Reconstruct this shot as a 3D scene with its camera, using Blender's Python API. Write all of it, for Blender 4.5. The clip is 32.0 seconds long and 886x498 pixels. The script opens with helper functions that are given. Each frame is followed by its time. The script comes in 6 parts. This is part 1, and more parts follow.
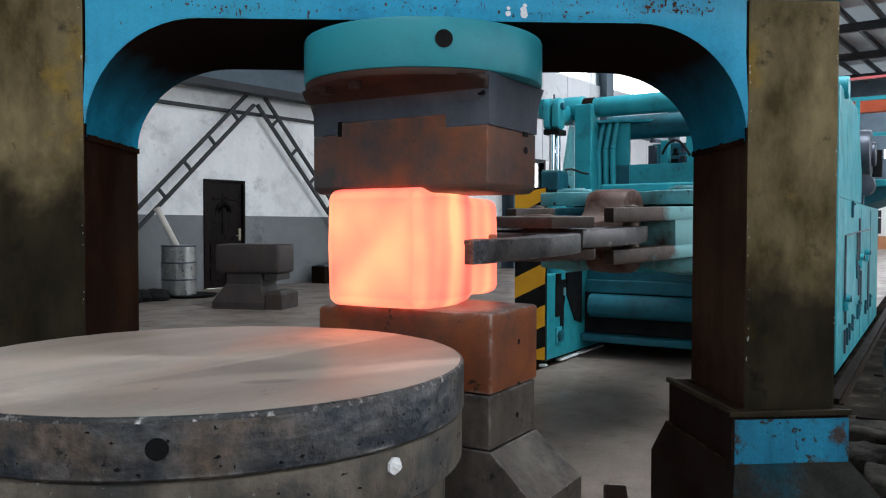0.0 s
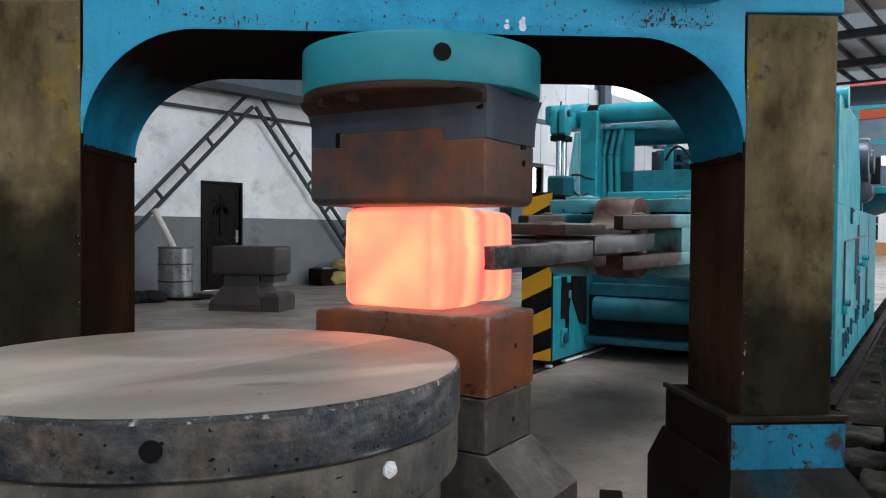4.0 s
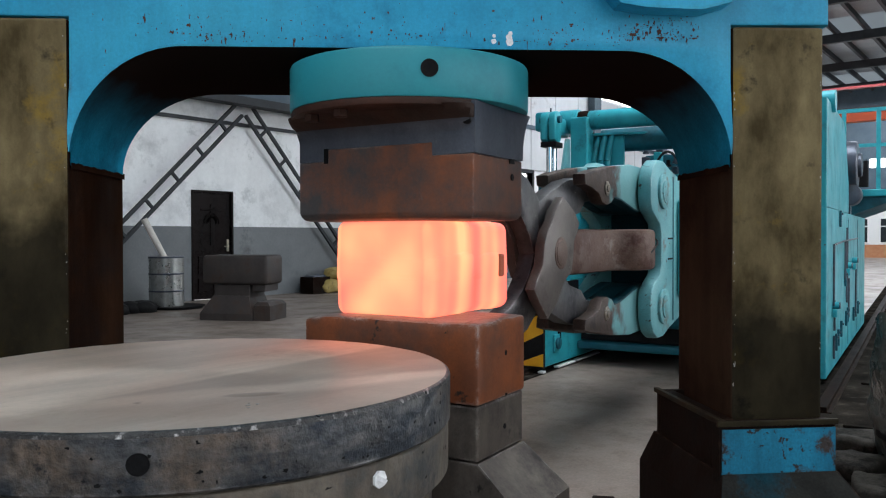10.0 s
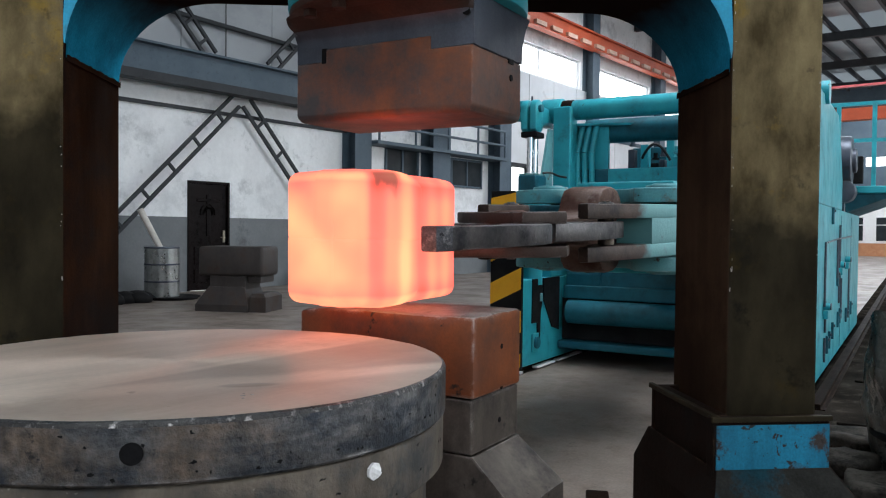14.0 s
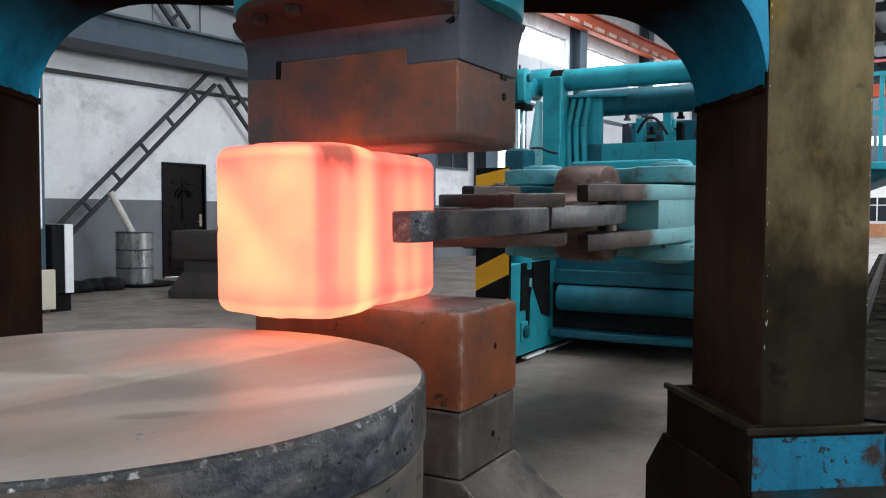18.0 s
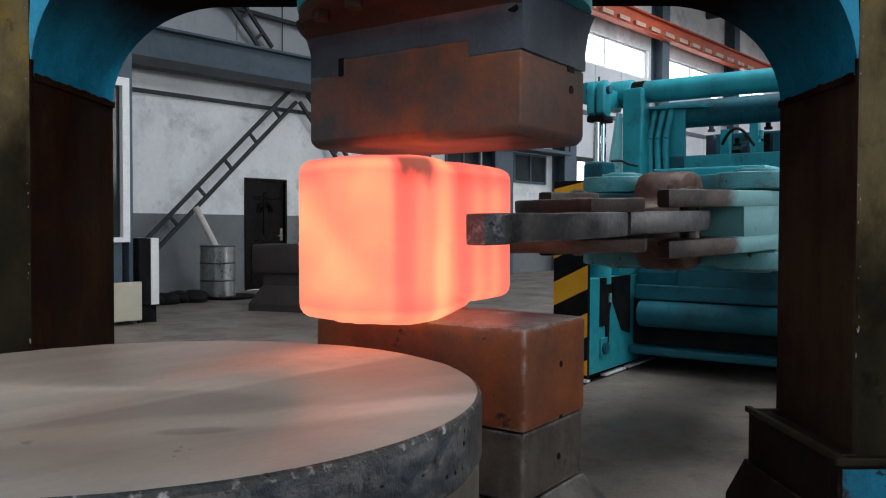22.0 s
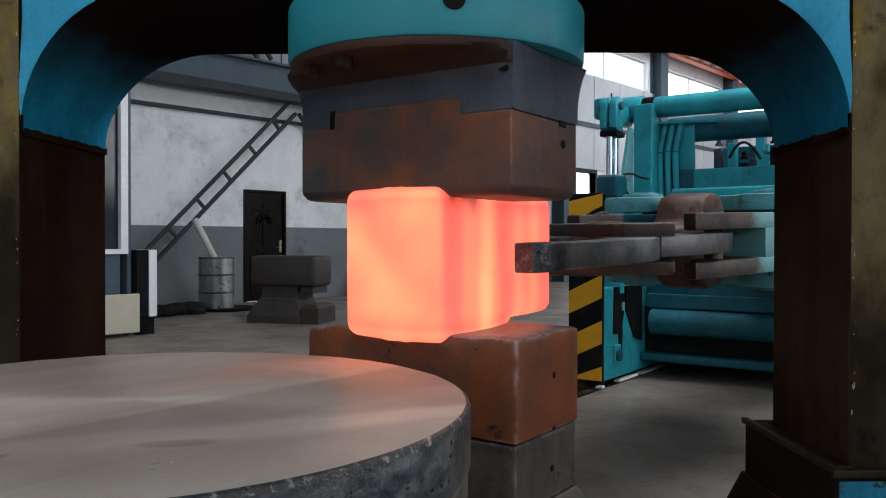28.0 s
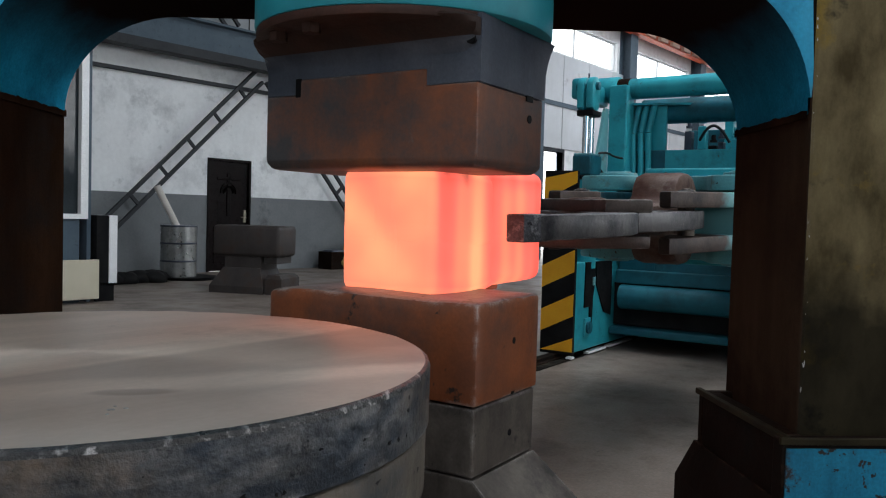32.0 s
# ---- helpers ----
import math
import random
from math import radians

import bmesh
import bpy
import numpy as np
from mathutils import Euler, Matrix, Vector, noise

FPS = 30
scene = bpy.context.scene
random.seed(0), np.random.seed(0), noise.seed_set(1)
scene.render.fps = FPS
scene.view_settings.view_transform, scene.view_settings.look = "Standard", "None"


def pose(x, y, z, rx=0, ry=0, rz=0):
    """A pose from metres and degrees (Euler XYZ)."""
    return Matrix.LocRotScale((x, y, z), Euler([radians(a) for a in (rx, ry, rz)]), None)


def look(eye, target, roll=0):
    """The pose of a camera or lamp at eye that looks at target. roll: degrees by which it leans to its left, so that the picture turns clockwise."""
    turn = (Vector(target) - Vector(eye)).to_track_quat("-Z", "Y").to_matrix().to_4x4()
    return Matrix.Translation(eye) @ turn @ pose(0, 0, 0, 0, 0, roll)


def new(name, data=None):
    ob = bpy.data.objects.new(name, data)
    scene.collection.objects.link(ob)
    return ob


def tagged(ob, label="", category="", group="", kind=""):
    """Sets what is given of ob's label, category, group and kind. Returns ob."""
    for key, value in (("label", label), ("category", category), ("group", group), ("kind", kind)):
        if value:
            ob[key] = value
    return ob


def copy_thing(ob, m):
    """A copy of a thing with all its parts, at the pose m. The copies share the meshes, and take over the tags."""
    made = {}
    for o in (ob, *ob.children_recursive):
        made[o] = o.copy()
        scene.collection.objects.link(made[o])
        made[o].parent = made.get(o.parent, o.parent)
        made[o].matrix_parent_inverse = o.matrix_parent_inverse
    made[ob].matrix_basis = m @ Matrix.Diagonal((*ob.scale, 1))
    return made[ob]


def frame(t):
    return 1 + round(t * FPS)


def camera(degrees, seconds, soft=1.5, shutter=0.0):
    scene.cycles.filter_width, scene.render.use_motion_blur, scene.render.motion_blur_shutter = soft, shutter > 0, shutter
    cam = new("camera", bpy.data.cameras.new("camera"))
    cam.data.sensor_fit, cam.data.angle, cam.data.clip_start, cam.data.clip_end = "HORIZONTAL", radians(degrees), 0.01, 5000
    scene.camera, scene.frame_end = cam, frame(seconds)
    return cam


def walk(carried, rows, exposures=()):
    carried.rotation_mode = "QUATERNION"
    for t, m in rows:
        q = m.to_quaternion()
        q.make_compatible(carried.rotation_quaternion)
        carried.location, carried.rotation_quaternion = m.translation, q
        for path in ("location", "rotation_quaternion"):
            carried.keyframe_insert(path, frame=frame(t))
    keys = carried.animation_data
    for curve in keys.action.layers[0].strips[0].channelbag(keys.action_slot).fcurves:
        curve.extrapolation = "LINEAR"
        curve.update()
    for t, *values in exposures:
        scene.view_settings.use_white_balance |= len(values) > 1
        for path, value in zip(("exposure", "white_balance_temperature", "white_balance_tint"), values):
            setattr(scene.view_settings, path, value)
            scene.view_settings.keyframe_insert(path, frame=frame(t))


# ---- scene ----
cam = camera(57.8, 32.0, soft=1.15)
PATH = [
    (0, (0.51, 0.36, 1.214), (2.082, 1.594, 1.158), 0.1),
    (0.5, (0.508, 0.358, 1.215), (2.084, 1.588, 1.162), 0.2),
    (1, (0.5, 0.357, 1.214), (2.078, 1.584, 1.162), 0.2),
    (1.5, (0.503, 0.361, 1.213), (2.078, 1.592, 1.164), 0.3),
    (2, (0.512, 0.36, 1.214), (2.087, 1.592, 1.166), 0.1),
    (2.5, (0.516, 0.359, 1.213), (2.091, 1.59, 1.165), -0.1),
    (3, (0.516, 0.361, 1.212), (2.093, 1.589, 1.167), 0.3),
    (3.5, (0.514, 0.363, 1.213), (2.09, 1.593, 1.165), 0.5),
    (5.5, (0.521, 0.36, 1.214), (2.102, 1.584, 1.17), 0.5),
    (6, (0.521, 0.363, 1.214), (2.103, 1.585, 1.172), 0.8),
    (6.5, (0.521, 0.363, 1.214), (2.099, 1.591, 1.173), 0.7),
    (7, (0.522, 0.36, 1.215), (2.103, 1.585, 1.169), 0.5),
    (7.5, (0.519, 0.36, 1.216), (2.101, 1.582, 1.176), 0.7),
    (8, (0.514, 0.356, 1.217), (2.097, 1.579, 1.19), 0.6),
    (8.5, (0.515, 0.358, 1.215), (2.107, 1.568, 1.192), 0.6),
    (9, (0.512, 0.355, 1.216), (2.098, 1.572, 1.193), 0.3),
    (9.5, (0.517, 0.356, 1.215), (2.105, 1.573, 1.188), -0.0),
    (10, (0.522, 0.356, 1.217), (2.111, 1.57, 1.186), -0.1),
    (10.5, (0.526, 0.362, 1.215), (2.11, 1.583, 1.179), 0.1),
    (11, (0.522, 0.364, 1.213), (2.106, 1.585, 1.17), 0.3),
    (11.5, (0.52, 0.363, 1.213), (2.103, 1.584, 1.17), 0.3),
    (12, (0.52, 0.361, 1.213), (2.102, 1.583, 1.169), 0.2),
    (12.5, (0.52, 0.36, 1.212), (2.107, 1.577, 1.171), 0.2),
    (13, (0.519, 0.358, 1.213), (2.11, 1.57, 1.177), 0.5),
    (13.5, (0.52, 0.359, 1.215), (2.112, 1.569, 1.176), 0.5),
    (15.5, (0.561, 0.407, 1.204), (2.197, 1.554, 1.121), 0.6),
    (16, (0.573, 0.445, 1.202), (2.254, 1.525, 1.12), -0.2),
    (16.5, (0.62, 0.487, 1.195), (2.284, 1.588, 1.059), 0.0),
    (17, (0.757, 0.513, 1.197), (2.347, 1.724, 1.111), 1.4),
    (17.5, (0.853, 0.558, 1.187), (2.425, 1.788, 1.053), 1.4),
    (18, (0.935, 0.651, 1.193), (2.55, 1.829, 1.105), 0.2),
    (18.5, (1.01, 0.681, 1.19), (2.526, 1.982, 1.096), 0.4),
    (19, (1.023, 0.672, 1.19), (2.495, 2.024, 1.117), 0.7),
    (19.5, (1.021, 0.667, 1.188), (2.496, 2.016, 1.12), 0.2),
    (20, (1.014, 0.657, 1.19), (2.493, 2.001, 1.125), 0.3),
    (20.5, (1.021, 0.658, 1.187), (2.512, 1.989, 1.116), 0.5),
    (21, (1.026, 0.661, 1.188), (2.514, 1.996, 1.125), 0.5),
    (21.5, (1.021, 0.66, 1.187), (2.512, 1.992, 1.125), 0.3),
    (22, (1.024, 0.66, 1.186), (2.515, 1.991, 1.134), 0.2),
    (22.5, (1.021, 0.657, 1.186), (2.515, 1.986, 1.132), 0.2),
    (23, (1.063, 0.662, 1.176), (2.554, 1.994, 1.135), -0.0),
    (23.5, (1.052, 0.654, 1.182), (2.543, 1.986, 1.151), -0.0),
    (24, (1.05, 0.652, 1.183), (2.54, 1.986, 1.158), -0.0),
    (24.5, (1.056, 0.654, 1.182), (2.545, 1.989, 1.149), -0.2),
    (25, (1.063, 0.657, 1.179), (2.557, 1.986, 1.138), 0.0),
    (25.5, (1.053, 0.654, 1.181), (2.545, 1.985, 1.147), -0.1),
    (27.5, (1.055, 0.652, 1.183), (2.547, 1.983, 1.148), 0.1),
    (28, (1.055, 0.653, 1.181), (2.546, 1.986, 1.158), 0.1),
    (28.5, (1.057, 0.654, 1.182), (2.55, 1.984, 1.151), 0.3),
    (29, (1.058, 0.654, 1.182), (2.553, 1.982, 1.149), 0.3),
    (29.5, (1.055, 0.654, 1.181), (2.553, 1.978, 1.149), 0.3),
    (30, (1.055, 0.653, 1.176), (2.562, 1.967, 1.124), 0.6),
    (30.5, (1.066, 0.652, 1.154), (2.593, 1.941, 1.094), 2.0),
    (31, (1.058, 0.647, 1.143), (2.595, 1.923, 1.052), 2.2),
    (31.5, (1.056, 0.645, 1.145), (2.6, 1.913, 1.059), 1.8),
    (32, (1.055, 0.644, 1.146), (2.601, 1.911, 1.066), 1.6),
]
EXPOSURES = [(0.0, 0.17), (13.5, 0.15), (15.5, 0.42), (16.2, 0.52), (17.2, 0.8), (18.0, 0.36), (19.0, -0.06), (22.0, -0.20), (32.0, -0.27)]
walk(cam, [(t, look(e, g, r)) for t, e, g, r in PATH], EXPOSURES)

# ---- light ----
world = bpy.data.worlds.new("world")
scene.world = world
world.use_nodes = True
wn = world.node_tree
sky = wn.nodes.new("ShaderNodeTexSky")
sky.sky_type, sky.sun_disc = "NISHITA", False
sky.sun_elevation, sky.sun_rotation = radians(42), radians(150)
sky.air_density, sky.dust_density = 1.0, 3.0
wn.links.new(sky.outputs[0], wn.nodes["Background"].inputs[0])
wn.nodes["Background"].inputs[1].default_value = 0.12
sun = new("sun", bpy.data.lights.new("sun", "SUN"))
sun.data.energy, sun.data.angle, sun.data.color = 0.8, radians(12), (1.0, 0.97, 0.93)
sun.matrix_world = look((0, 0, 30), (12, 18, 0))


def window_light(name, eye, target, w, h, power, color=(0.865, 0.925, 1.0)):
    d = bpy.data.lights.new(name, "AREA")
    d.shape, d.size, d.size_y, d.energy, d.color = "RECTANGLE", w, h, power, color
    ob = new(name, d)
    ob.matrix_world = look(eye, target)
    return ob


# daylight of the roof lights, of the strip windows and of the tall gate behind the camera; the first two roof lamps and
# the side lamps are added, their openings unseen
for x, y, w, power in ((-2.0, 0.5, 9.0, 445), (8.0, 1.0, 6.0, 920), (24.0, 5.0, 12.0, 1150), (36.0, 3.0, 14.0, 1250), (48.0, 3.0, 14.0, 1250)):
    window_light("roof_light_lamp", (x, y, 8.80), (x, y + 0.001, 0), 3.0, w, power)
window_light("gate_lamp", (-7.6, -2.0, 3.0), (0, -1.2, 2.4), 6.6, 5.6, 120)
window_light("side_window_lamp", (2.0, -9.8, 4.5), (4.0, 2.0, 2.0), 11.5, 3.4, 290)
window_light("side_window_lamp", (18.0, -9.8, 4.5), (10.0, 4.0, 0.5), 11.5, 3.4, 850)
window_light("strip_window_lamp", (35.0, 13.2, 6.62), (30.0, 3.0, 0.0), 29.0, 0.9, 350)


# ---- materials ----
def nd(nt, kind, **kw):
    n = nt.nodes.new("ShaderNode" + kind)
    for k, v in kw.items():
        n.inputs[k].default_value = v
    return n


def mat(name, a, b, rough=0.6, metal=0.0, scale=4.0, stretch=(1, 1, 1), low=0.35, high=0.65, c=None, c_scale=14.0, c_low=0.58,
        c_high=0.70, bump=0.15, bump_scale=60.0, rough_b=None, per_object=0.0, spec=0.3, grain=0.16, grain_scale=110.0, streak=0.0, edge=None, edge_r=0.012, d=None, d_scale=20.0, d_low=0.6, d_high=0.66):
    """Two tones mixed by cloudy noise, stained by a third and chipped to a fourth, with streaks, grain, worn edges and fine relief."""
    m = bpy.data.materials.new(name)
    m.use_nodes = True
    nt = m.node_tree
    bs = nt.nodes["Principled BSDF"]
    link = nt.links.new
    co = nd(nt, "TexCoord")

    def noise_at(sc, detail, stretched=None, rgh=0.62):
        n = nd(nt, "TexNoise", Scale=sc, Detail=detail, Roughness=rgh)
        src = co.outputs["Object"]
        if stretched:
            mp = nd(nt, "Mapping")
            mp.inputs["Scale"].default_value = stretched
            link(src, mp.inputs[0])
            src = mp.outputs[0]
        link(src, n.inputs["Vector"])
        return n.outputs[0]

    def ramp(val, lo, hi, to0=0.0, to1=1.0):
        r = nd(nt, "MapRange")
        r.inputs["From Min"].default_value, r.inputs["From Max"].default_value = lo, hi
        r.inputs["To Min"].default_value, r.inputs["To Max"].default_value = to0, to1
        link(val, r.inputs["Value"])
        return r.outputs[0]

    def mix(fac, x, y):
        mx = nt.nodes.new("ShaderNodeMix")
        mx.data_type = "RGBA"
        for k, v in ((6, x), (7, y)):
            if isinstance(v, tuple):
                mx.inputs[k].default_value = (*v, 1)
            else:
                link(v, mx.inputs[k])
        link(fac, mx.inputs[0])
        return mx.outputs[2]

    out = mix(ramp(noise_at(scale, 6.0, stretch), low, high), a, b)
    n2 = noise_at(c_scale, 8.0, None, 0.7)
    if c is not None:
        out = mix(ramp(n2, c_low, c_high), out, c)
    if d is not None:
        out = mix(ramp(noise_at(d_scale, 4.0, None, 0.7), d_low, d_high), out, d)
    if edge is not None:
        bv = nd(nt, "Bevel", Radius=edge_r)
        bv.samples = 4
        ge = nt.nodes.new("ShaderNodeNewGeometry")
        dt = nt.nodes.new("ShaderNodeVectorMath")
        dt.operation = "DOT_PRODUCT"
        link(bv.outputs[0], dt.inputs[0])
        link(ge.outputs["Normal"], dt.inputs[1])
        mul = nt.nodes.new("ShaderNodeMath")
        mul.operation = "MULTIPLY"
        link(ramp(dt.outputs["Value"], 0.993, 0.93), mul.inputs[0])
        link(ramp(noise_at(13.0, 7.0), 0.46, 0.66, 0.0, 0.75), mul.inputs[1])
        out = mix(mul.outputs[0], out, edge)
    val = ramp(noise_at(grain_scale, 3.0), 0.3, 0.7, 1 - grain, 1 + grain)
    if streak:
        ml = nt.nodes.new("ShaderNodeMath")
        ml.operation = "MULTIPLY"
        link(val, ml.inputs[0])
        link(ramp(noise_at(1.0, 5.0, (8, 8, 0.9), 0.68), 0.34, 0.68, 1 - streak, 1 + streak), ml.inputs[1])
        val = ml.outputs[0]
    if per_object:
        oi = nt.nodes.new("ShaderNodeObjectInfo")
        ml = nt.nodes.new("ShaderNodeMath")
        ml.operation = "MULTIPLY"
        link(val, ml.inputs[0])
        link(ramp(oi.outputs["Random"], 0.0, 1.0, 1 - per_object, 1 + per_object), ml.inputs[1])
        val = ml.outputs[0]
    hv = nd(nt, "HueSaturation")
    link(val, hv.inputs["Value"])
    link(out, hv.inputs["Color"])
    link(hv.outputs[0], bs.inputs["Base Color"])
    bs.inputs["Metallic"].default_value = metal
    bs.inputs["Specular IOR Level"].default_value = spec
    link(ramp(n2, 0.3, 0.7, rough - 0.08, rough_b or rough + 0.12), bs.inputs["Roughness"])
    if bump:
        bp = nd(nt, "Bump", Strength=bump, Distance=0.01)
        link(noise_at(bump_scale, 5.0), bp.inputs["Height"])
        link(bp.outputs[0], bs.inputs["Normal"])
    return m


M = {}
M["blue"] = mat("blue_paint", (0.022, 0.31, 0.52), (0.034, 0.40, 0.62), 0.42, scale=2.0, c=(0.016, 0.24, 0.42), c_scale=5.0, c_low=0.56, c_high=0.72, d=(0.09, 0.045, 0.03), d_scale=16.0, d_low=0.70, d_high=0.715, bump=0.06, streak=0.10, grain=0.08, edge=(0.05, 0.10, 0.14), edge_r=0.02)
M["teal"] = mat("teal_paint", (0.018, 0.26, 0.31), (0.032, 0.36, 0.42), 0.38, scale=2.5, c=(0.02, 0.14, 0.16), c_scale=4.0, c_low=0.54, c_high=0.74, bump=0.04, streak=0.05, grain=0.05, d=(0.06, 0.06, 0.05), d_scale=18.0, d_low=0.68, d_high=0.71, edge=(0.16, 0.45, 0.47), edge_r=0.012)
M["rust"] = mat("rusty_steel", (0.34, 0.092, 0.026), (0.17, 0.058, 0.028), 0.5, 0.15, scale=2.6, c=(0.058, 0.053, 0.052), c_scale=1.9, c_low=0.46, c_high=0.68, bump=0.14, bump_scale=30, streak=0.09, grain=0.10, d=(0.030, 0.021, 0.018), d_scale=11.0, d_low=0.64, d_high=0.70, edge=(0.62, 0.58, 0.55), edge_r=0.020, spec=0.45)
M["dark"] = mat("dark_forged_steel", (0.042, 0.051, 0.072), (0.086, 0.097, 0.120), 0.33, 0.35, scale=2.2, c=(0.070, 0.046, 0.038), c_scale=3.0, c_low=0.58, c_high=0.78, bump=0.10, bump_scale=30, grain=0.10, streak=0.12, edge=(0.14, 0.14, 0.15), edge_r=0.012)
M["scale"] = mat("scaled_steel", (0.115, 0.088, 0.066), (0.19, 0.155, 0.118), 0.5, 0.25, scale=4.0, c=(0.028, 0.030, 0.038), c_scale=7.0, c_low=0.48, c_high=0.58, bump=0.35, bump_scale=45, grain=0.3, grain_scale=70, streak=0.2, d=(0.25, 0.22, 0.19), d_scale=30, d_low=0.66, d_high=0.70, edge=(0.40, 0.38, 0.36), edge_r=0.010)
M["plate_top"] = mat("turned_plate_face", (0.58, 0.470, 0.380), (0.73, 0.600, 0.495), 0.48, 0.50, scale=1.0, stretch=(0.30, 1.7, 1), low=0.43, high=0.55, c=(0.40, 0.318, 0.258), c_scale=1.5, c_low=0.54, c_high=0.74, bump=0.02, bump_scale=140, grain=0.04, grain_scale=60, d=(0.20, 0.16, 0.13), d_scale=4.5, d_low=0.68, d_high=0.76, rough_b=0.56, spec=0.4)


def painted_sheen(m):
    """Turned face with a radial sheen; its reflected light is painted in too: a straight edge parts the bright half
    from a duller one, which a second bright band crosses.
    """
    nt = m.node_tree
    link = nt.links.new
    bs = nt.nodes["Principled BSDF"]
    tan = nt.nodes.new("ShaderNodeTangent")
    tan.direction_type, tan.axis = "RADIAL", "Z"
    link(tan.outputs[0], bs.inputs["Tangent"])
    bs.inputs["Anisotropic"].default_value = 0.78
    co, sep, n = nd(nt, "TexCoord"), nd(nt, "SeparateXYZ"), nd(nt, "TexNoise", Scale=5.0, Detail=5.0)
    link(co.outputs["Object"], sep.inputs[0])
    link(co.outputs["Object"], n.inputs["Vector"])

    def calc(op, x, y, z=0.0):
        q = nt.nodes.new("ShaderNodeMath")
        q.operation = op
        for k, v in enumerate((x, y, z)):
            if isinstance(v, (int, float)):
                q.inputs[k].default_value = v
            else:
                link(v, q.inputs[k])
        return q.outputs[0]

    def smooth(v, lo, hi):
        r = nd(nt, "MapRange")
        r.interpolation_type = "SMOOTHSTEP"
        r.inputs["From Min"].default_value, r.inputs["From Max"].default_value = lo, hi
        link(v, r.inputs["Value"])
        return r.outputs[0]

    # bright and dull bands of reflected light, mixed into the base colour
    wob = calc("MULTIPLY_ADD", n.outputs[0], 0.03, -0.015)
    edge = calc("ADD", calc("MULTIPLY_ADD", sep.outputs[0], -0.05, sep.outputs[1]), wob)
    sheen_band = calc("ADD", calc("MULTIPLY_ADD", sep.outputs[0], 0.47, sep.outputs[1]), calc("MULTIPLY", wob, 3.0))
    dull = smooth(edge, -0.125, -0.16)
    lit = calc("MULTIPLY", smooth(sheen_band, -0.30, -0.37), smooth(sheen_band, -0.50, -0.42))
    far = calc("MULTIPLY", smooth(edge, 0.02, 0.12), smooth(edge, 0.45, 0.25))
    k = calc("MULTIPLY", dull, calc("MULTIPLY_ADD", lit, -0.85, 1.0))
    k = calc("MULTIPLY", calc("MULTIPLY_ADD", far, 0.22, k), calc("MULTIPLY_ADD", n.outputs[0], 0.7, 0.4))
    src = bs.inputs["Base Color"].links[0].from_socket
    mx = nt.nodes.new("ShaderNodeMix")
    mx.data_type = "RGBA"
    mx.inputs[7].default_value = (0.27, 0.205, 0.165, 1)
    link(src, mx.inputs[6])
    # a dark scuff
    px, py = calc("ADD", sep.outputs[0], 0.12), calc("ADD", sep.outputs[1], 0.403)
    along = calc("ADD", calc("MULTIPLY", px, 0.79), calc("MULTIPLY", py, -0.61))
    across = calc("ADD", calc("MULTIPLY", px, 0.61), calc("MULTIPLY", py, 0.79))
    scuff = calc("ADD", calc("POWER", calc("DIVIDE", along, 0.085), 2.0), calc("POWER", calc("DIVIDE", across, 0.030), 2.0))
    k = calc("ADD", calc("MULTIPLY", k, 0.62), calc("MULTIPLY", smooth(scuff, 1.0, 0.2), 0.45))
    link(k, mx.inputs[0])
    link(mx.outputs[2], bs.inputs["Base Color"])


painted_sheen(M["plate_top"])
M["floor"] = mat("concrete_floor", (0.145, 0.117, 0.098), (0.262, 0.214, 0.180), 0.38, scale=0.9, c=(0.095, 0.075, 0.061), c_scale=1.6, c_low=0.50, c_high=0.70, bump=0.1, bump_scale=30, rough_b=0.62, spec=0.5, grain=0.2, grain_scale=60, d=(0.03, 0.024, 0.02), d_scale=5.0, d_low=0.66, d_high=0.72)
M["white_wall"] = mat("white_plaster", (0.72, 0.74, 0.75), (0.85, 0.87, 0.88), 0.85, scale=0.9, stretch=(1, 1, 0.6), c=(0.52, 0.54, 0.55), c_scale=0.8, c_low=0.52, c_high=0.68, bump=0.1, bump_scale=20, grain=0.035, grain_scale=14, d=(0.54, 0.56, 0.57), d_scale=2.4, d_low=0.58, d_high=0.72)
M["dado"] = mat("grey_dado_paint", (0.140, 0.152, 0.158), (0.185, 0.197, 0.203), 0.75, scale=1.0, c=(0.105, 0.111, 0.115), c_scale=1.4, bump=0.06, grain=0.06, grain_scale=30)
M["steel_grey"] = mat("grey_structural_steel", (0.06, 0.09, 0.118), (0.085, 0.12, 0.15), 0.55, scale=1.5, c=(0.045, 0.06, 0.075), bump=0.04, grain=0.1)
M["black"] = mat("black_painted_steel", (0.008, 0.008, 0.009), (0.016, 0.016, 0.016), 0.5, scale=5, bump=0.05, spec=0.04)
M["yellow"] = mat("yellow_paint", (0.78, 0.36, 0.012), (0.84, 0.42, 0.02), 0.5, scale=5, c=(0.52, 0.25, 0.02), c_scale=6, c_low=0.62, c_high=0.80, bump=0.04, grain=0.05, d=(0.03, 0.025, 0.02), d_scale=20, d_low=0.72, d_high=0.74)
M["chrome"] = mat("chrome_rod", (0.70, 0.72, 0.74), (0.80, 0.82, 0.84), 0.12, 1.0, scale=3, bump=0.0)
M["orange"] = mat("orange_crane_paint", (0.36, 0.062, 0.025), (0.46, 0.085, 0.033), 0.5, scale=1.5, bump=0.03)
M["roof"] = mat("roof_sheet", (0.22, 0.25, 0.27), (0.30, 0.33, 0.35), 0.6, scale=0.5, bump=0.03)
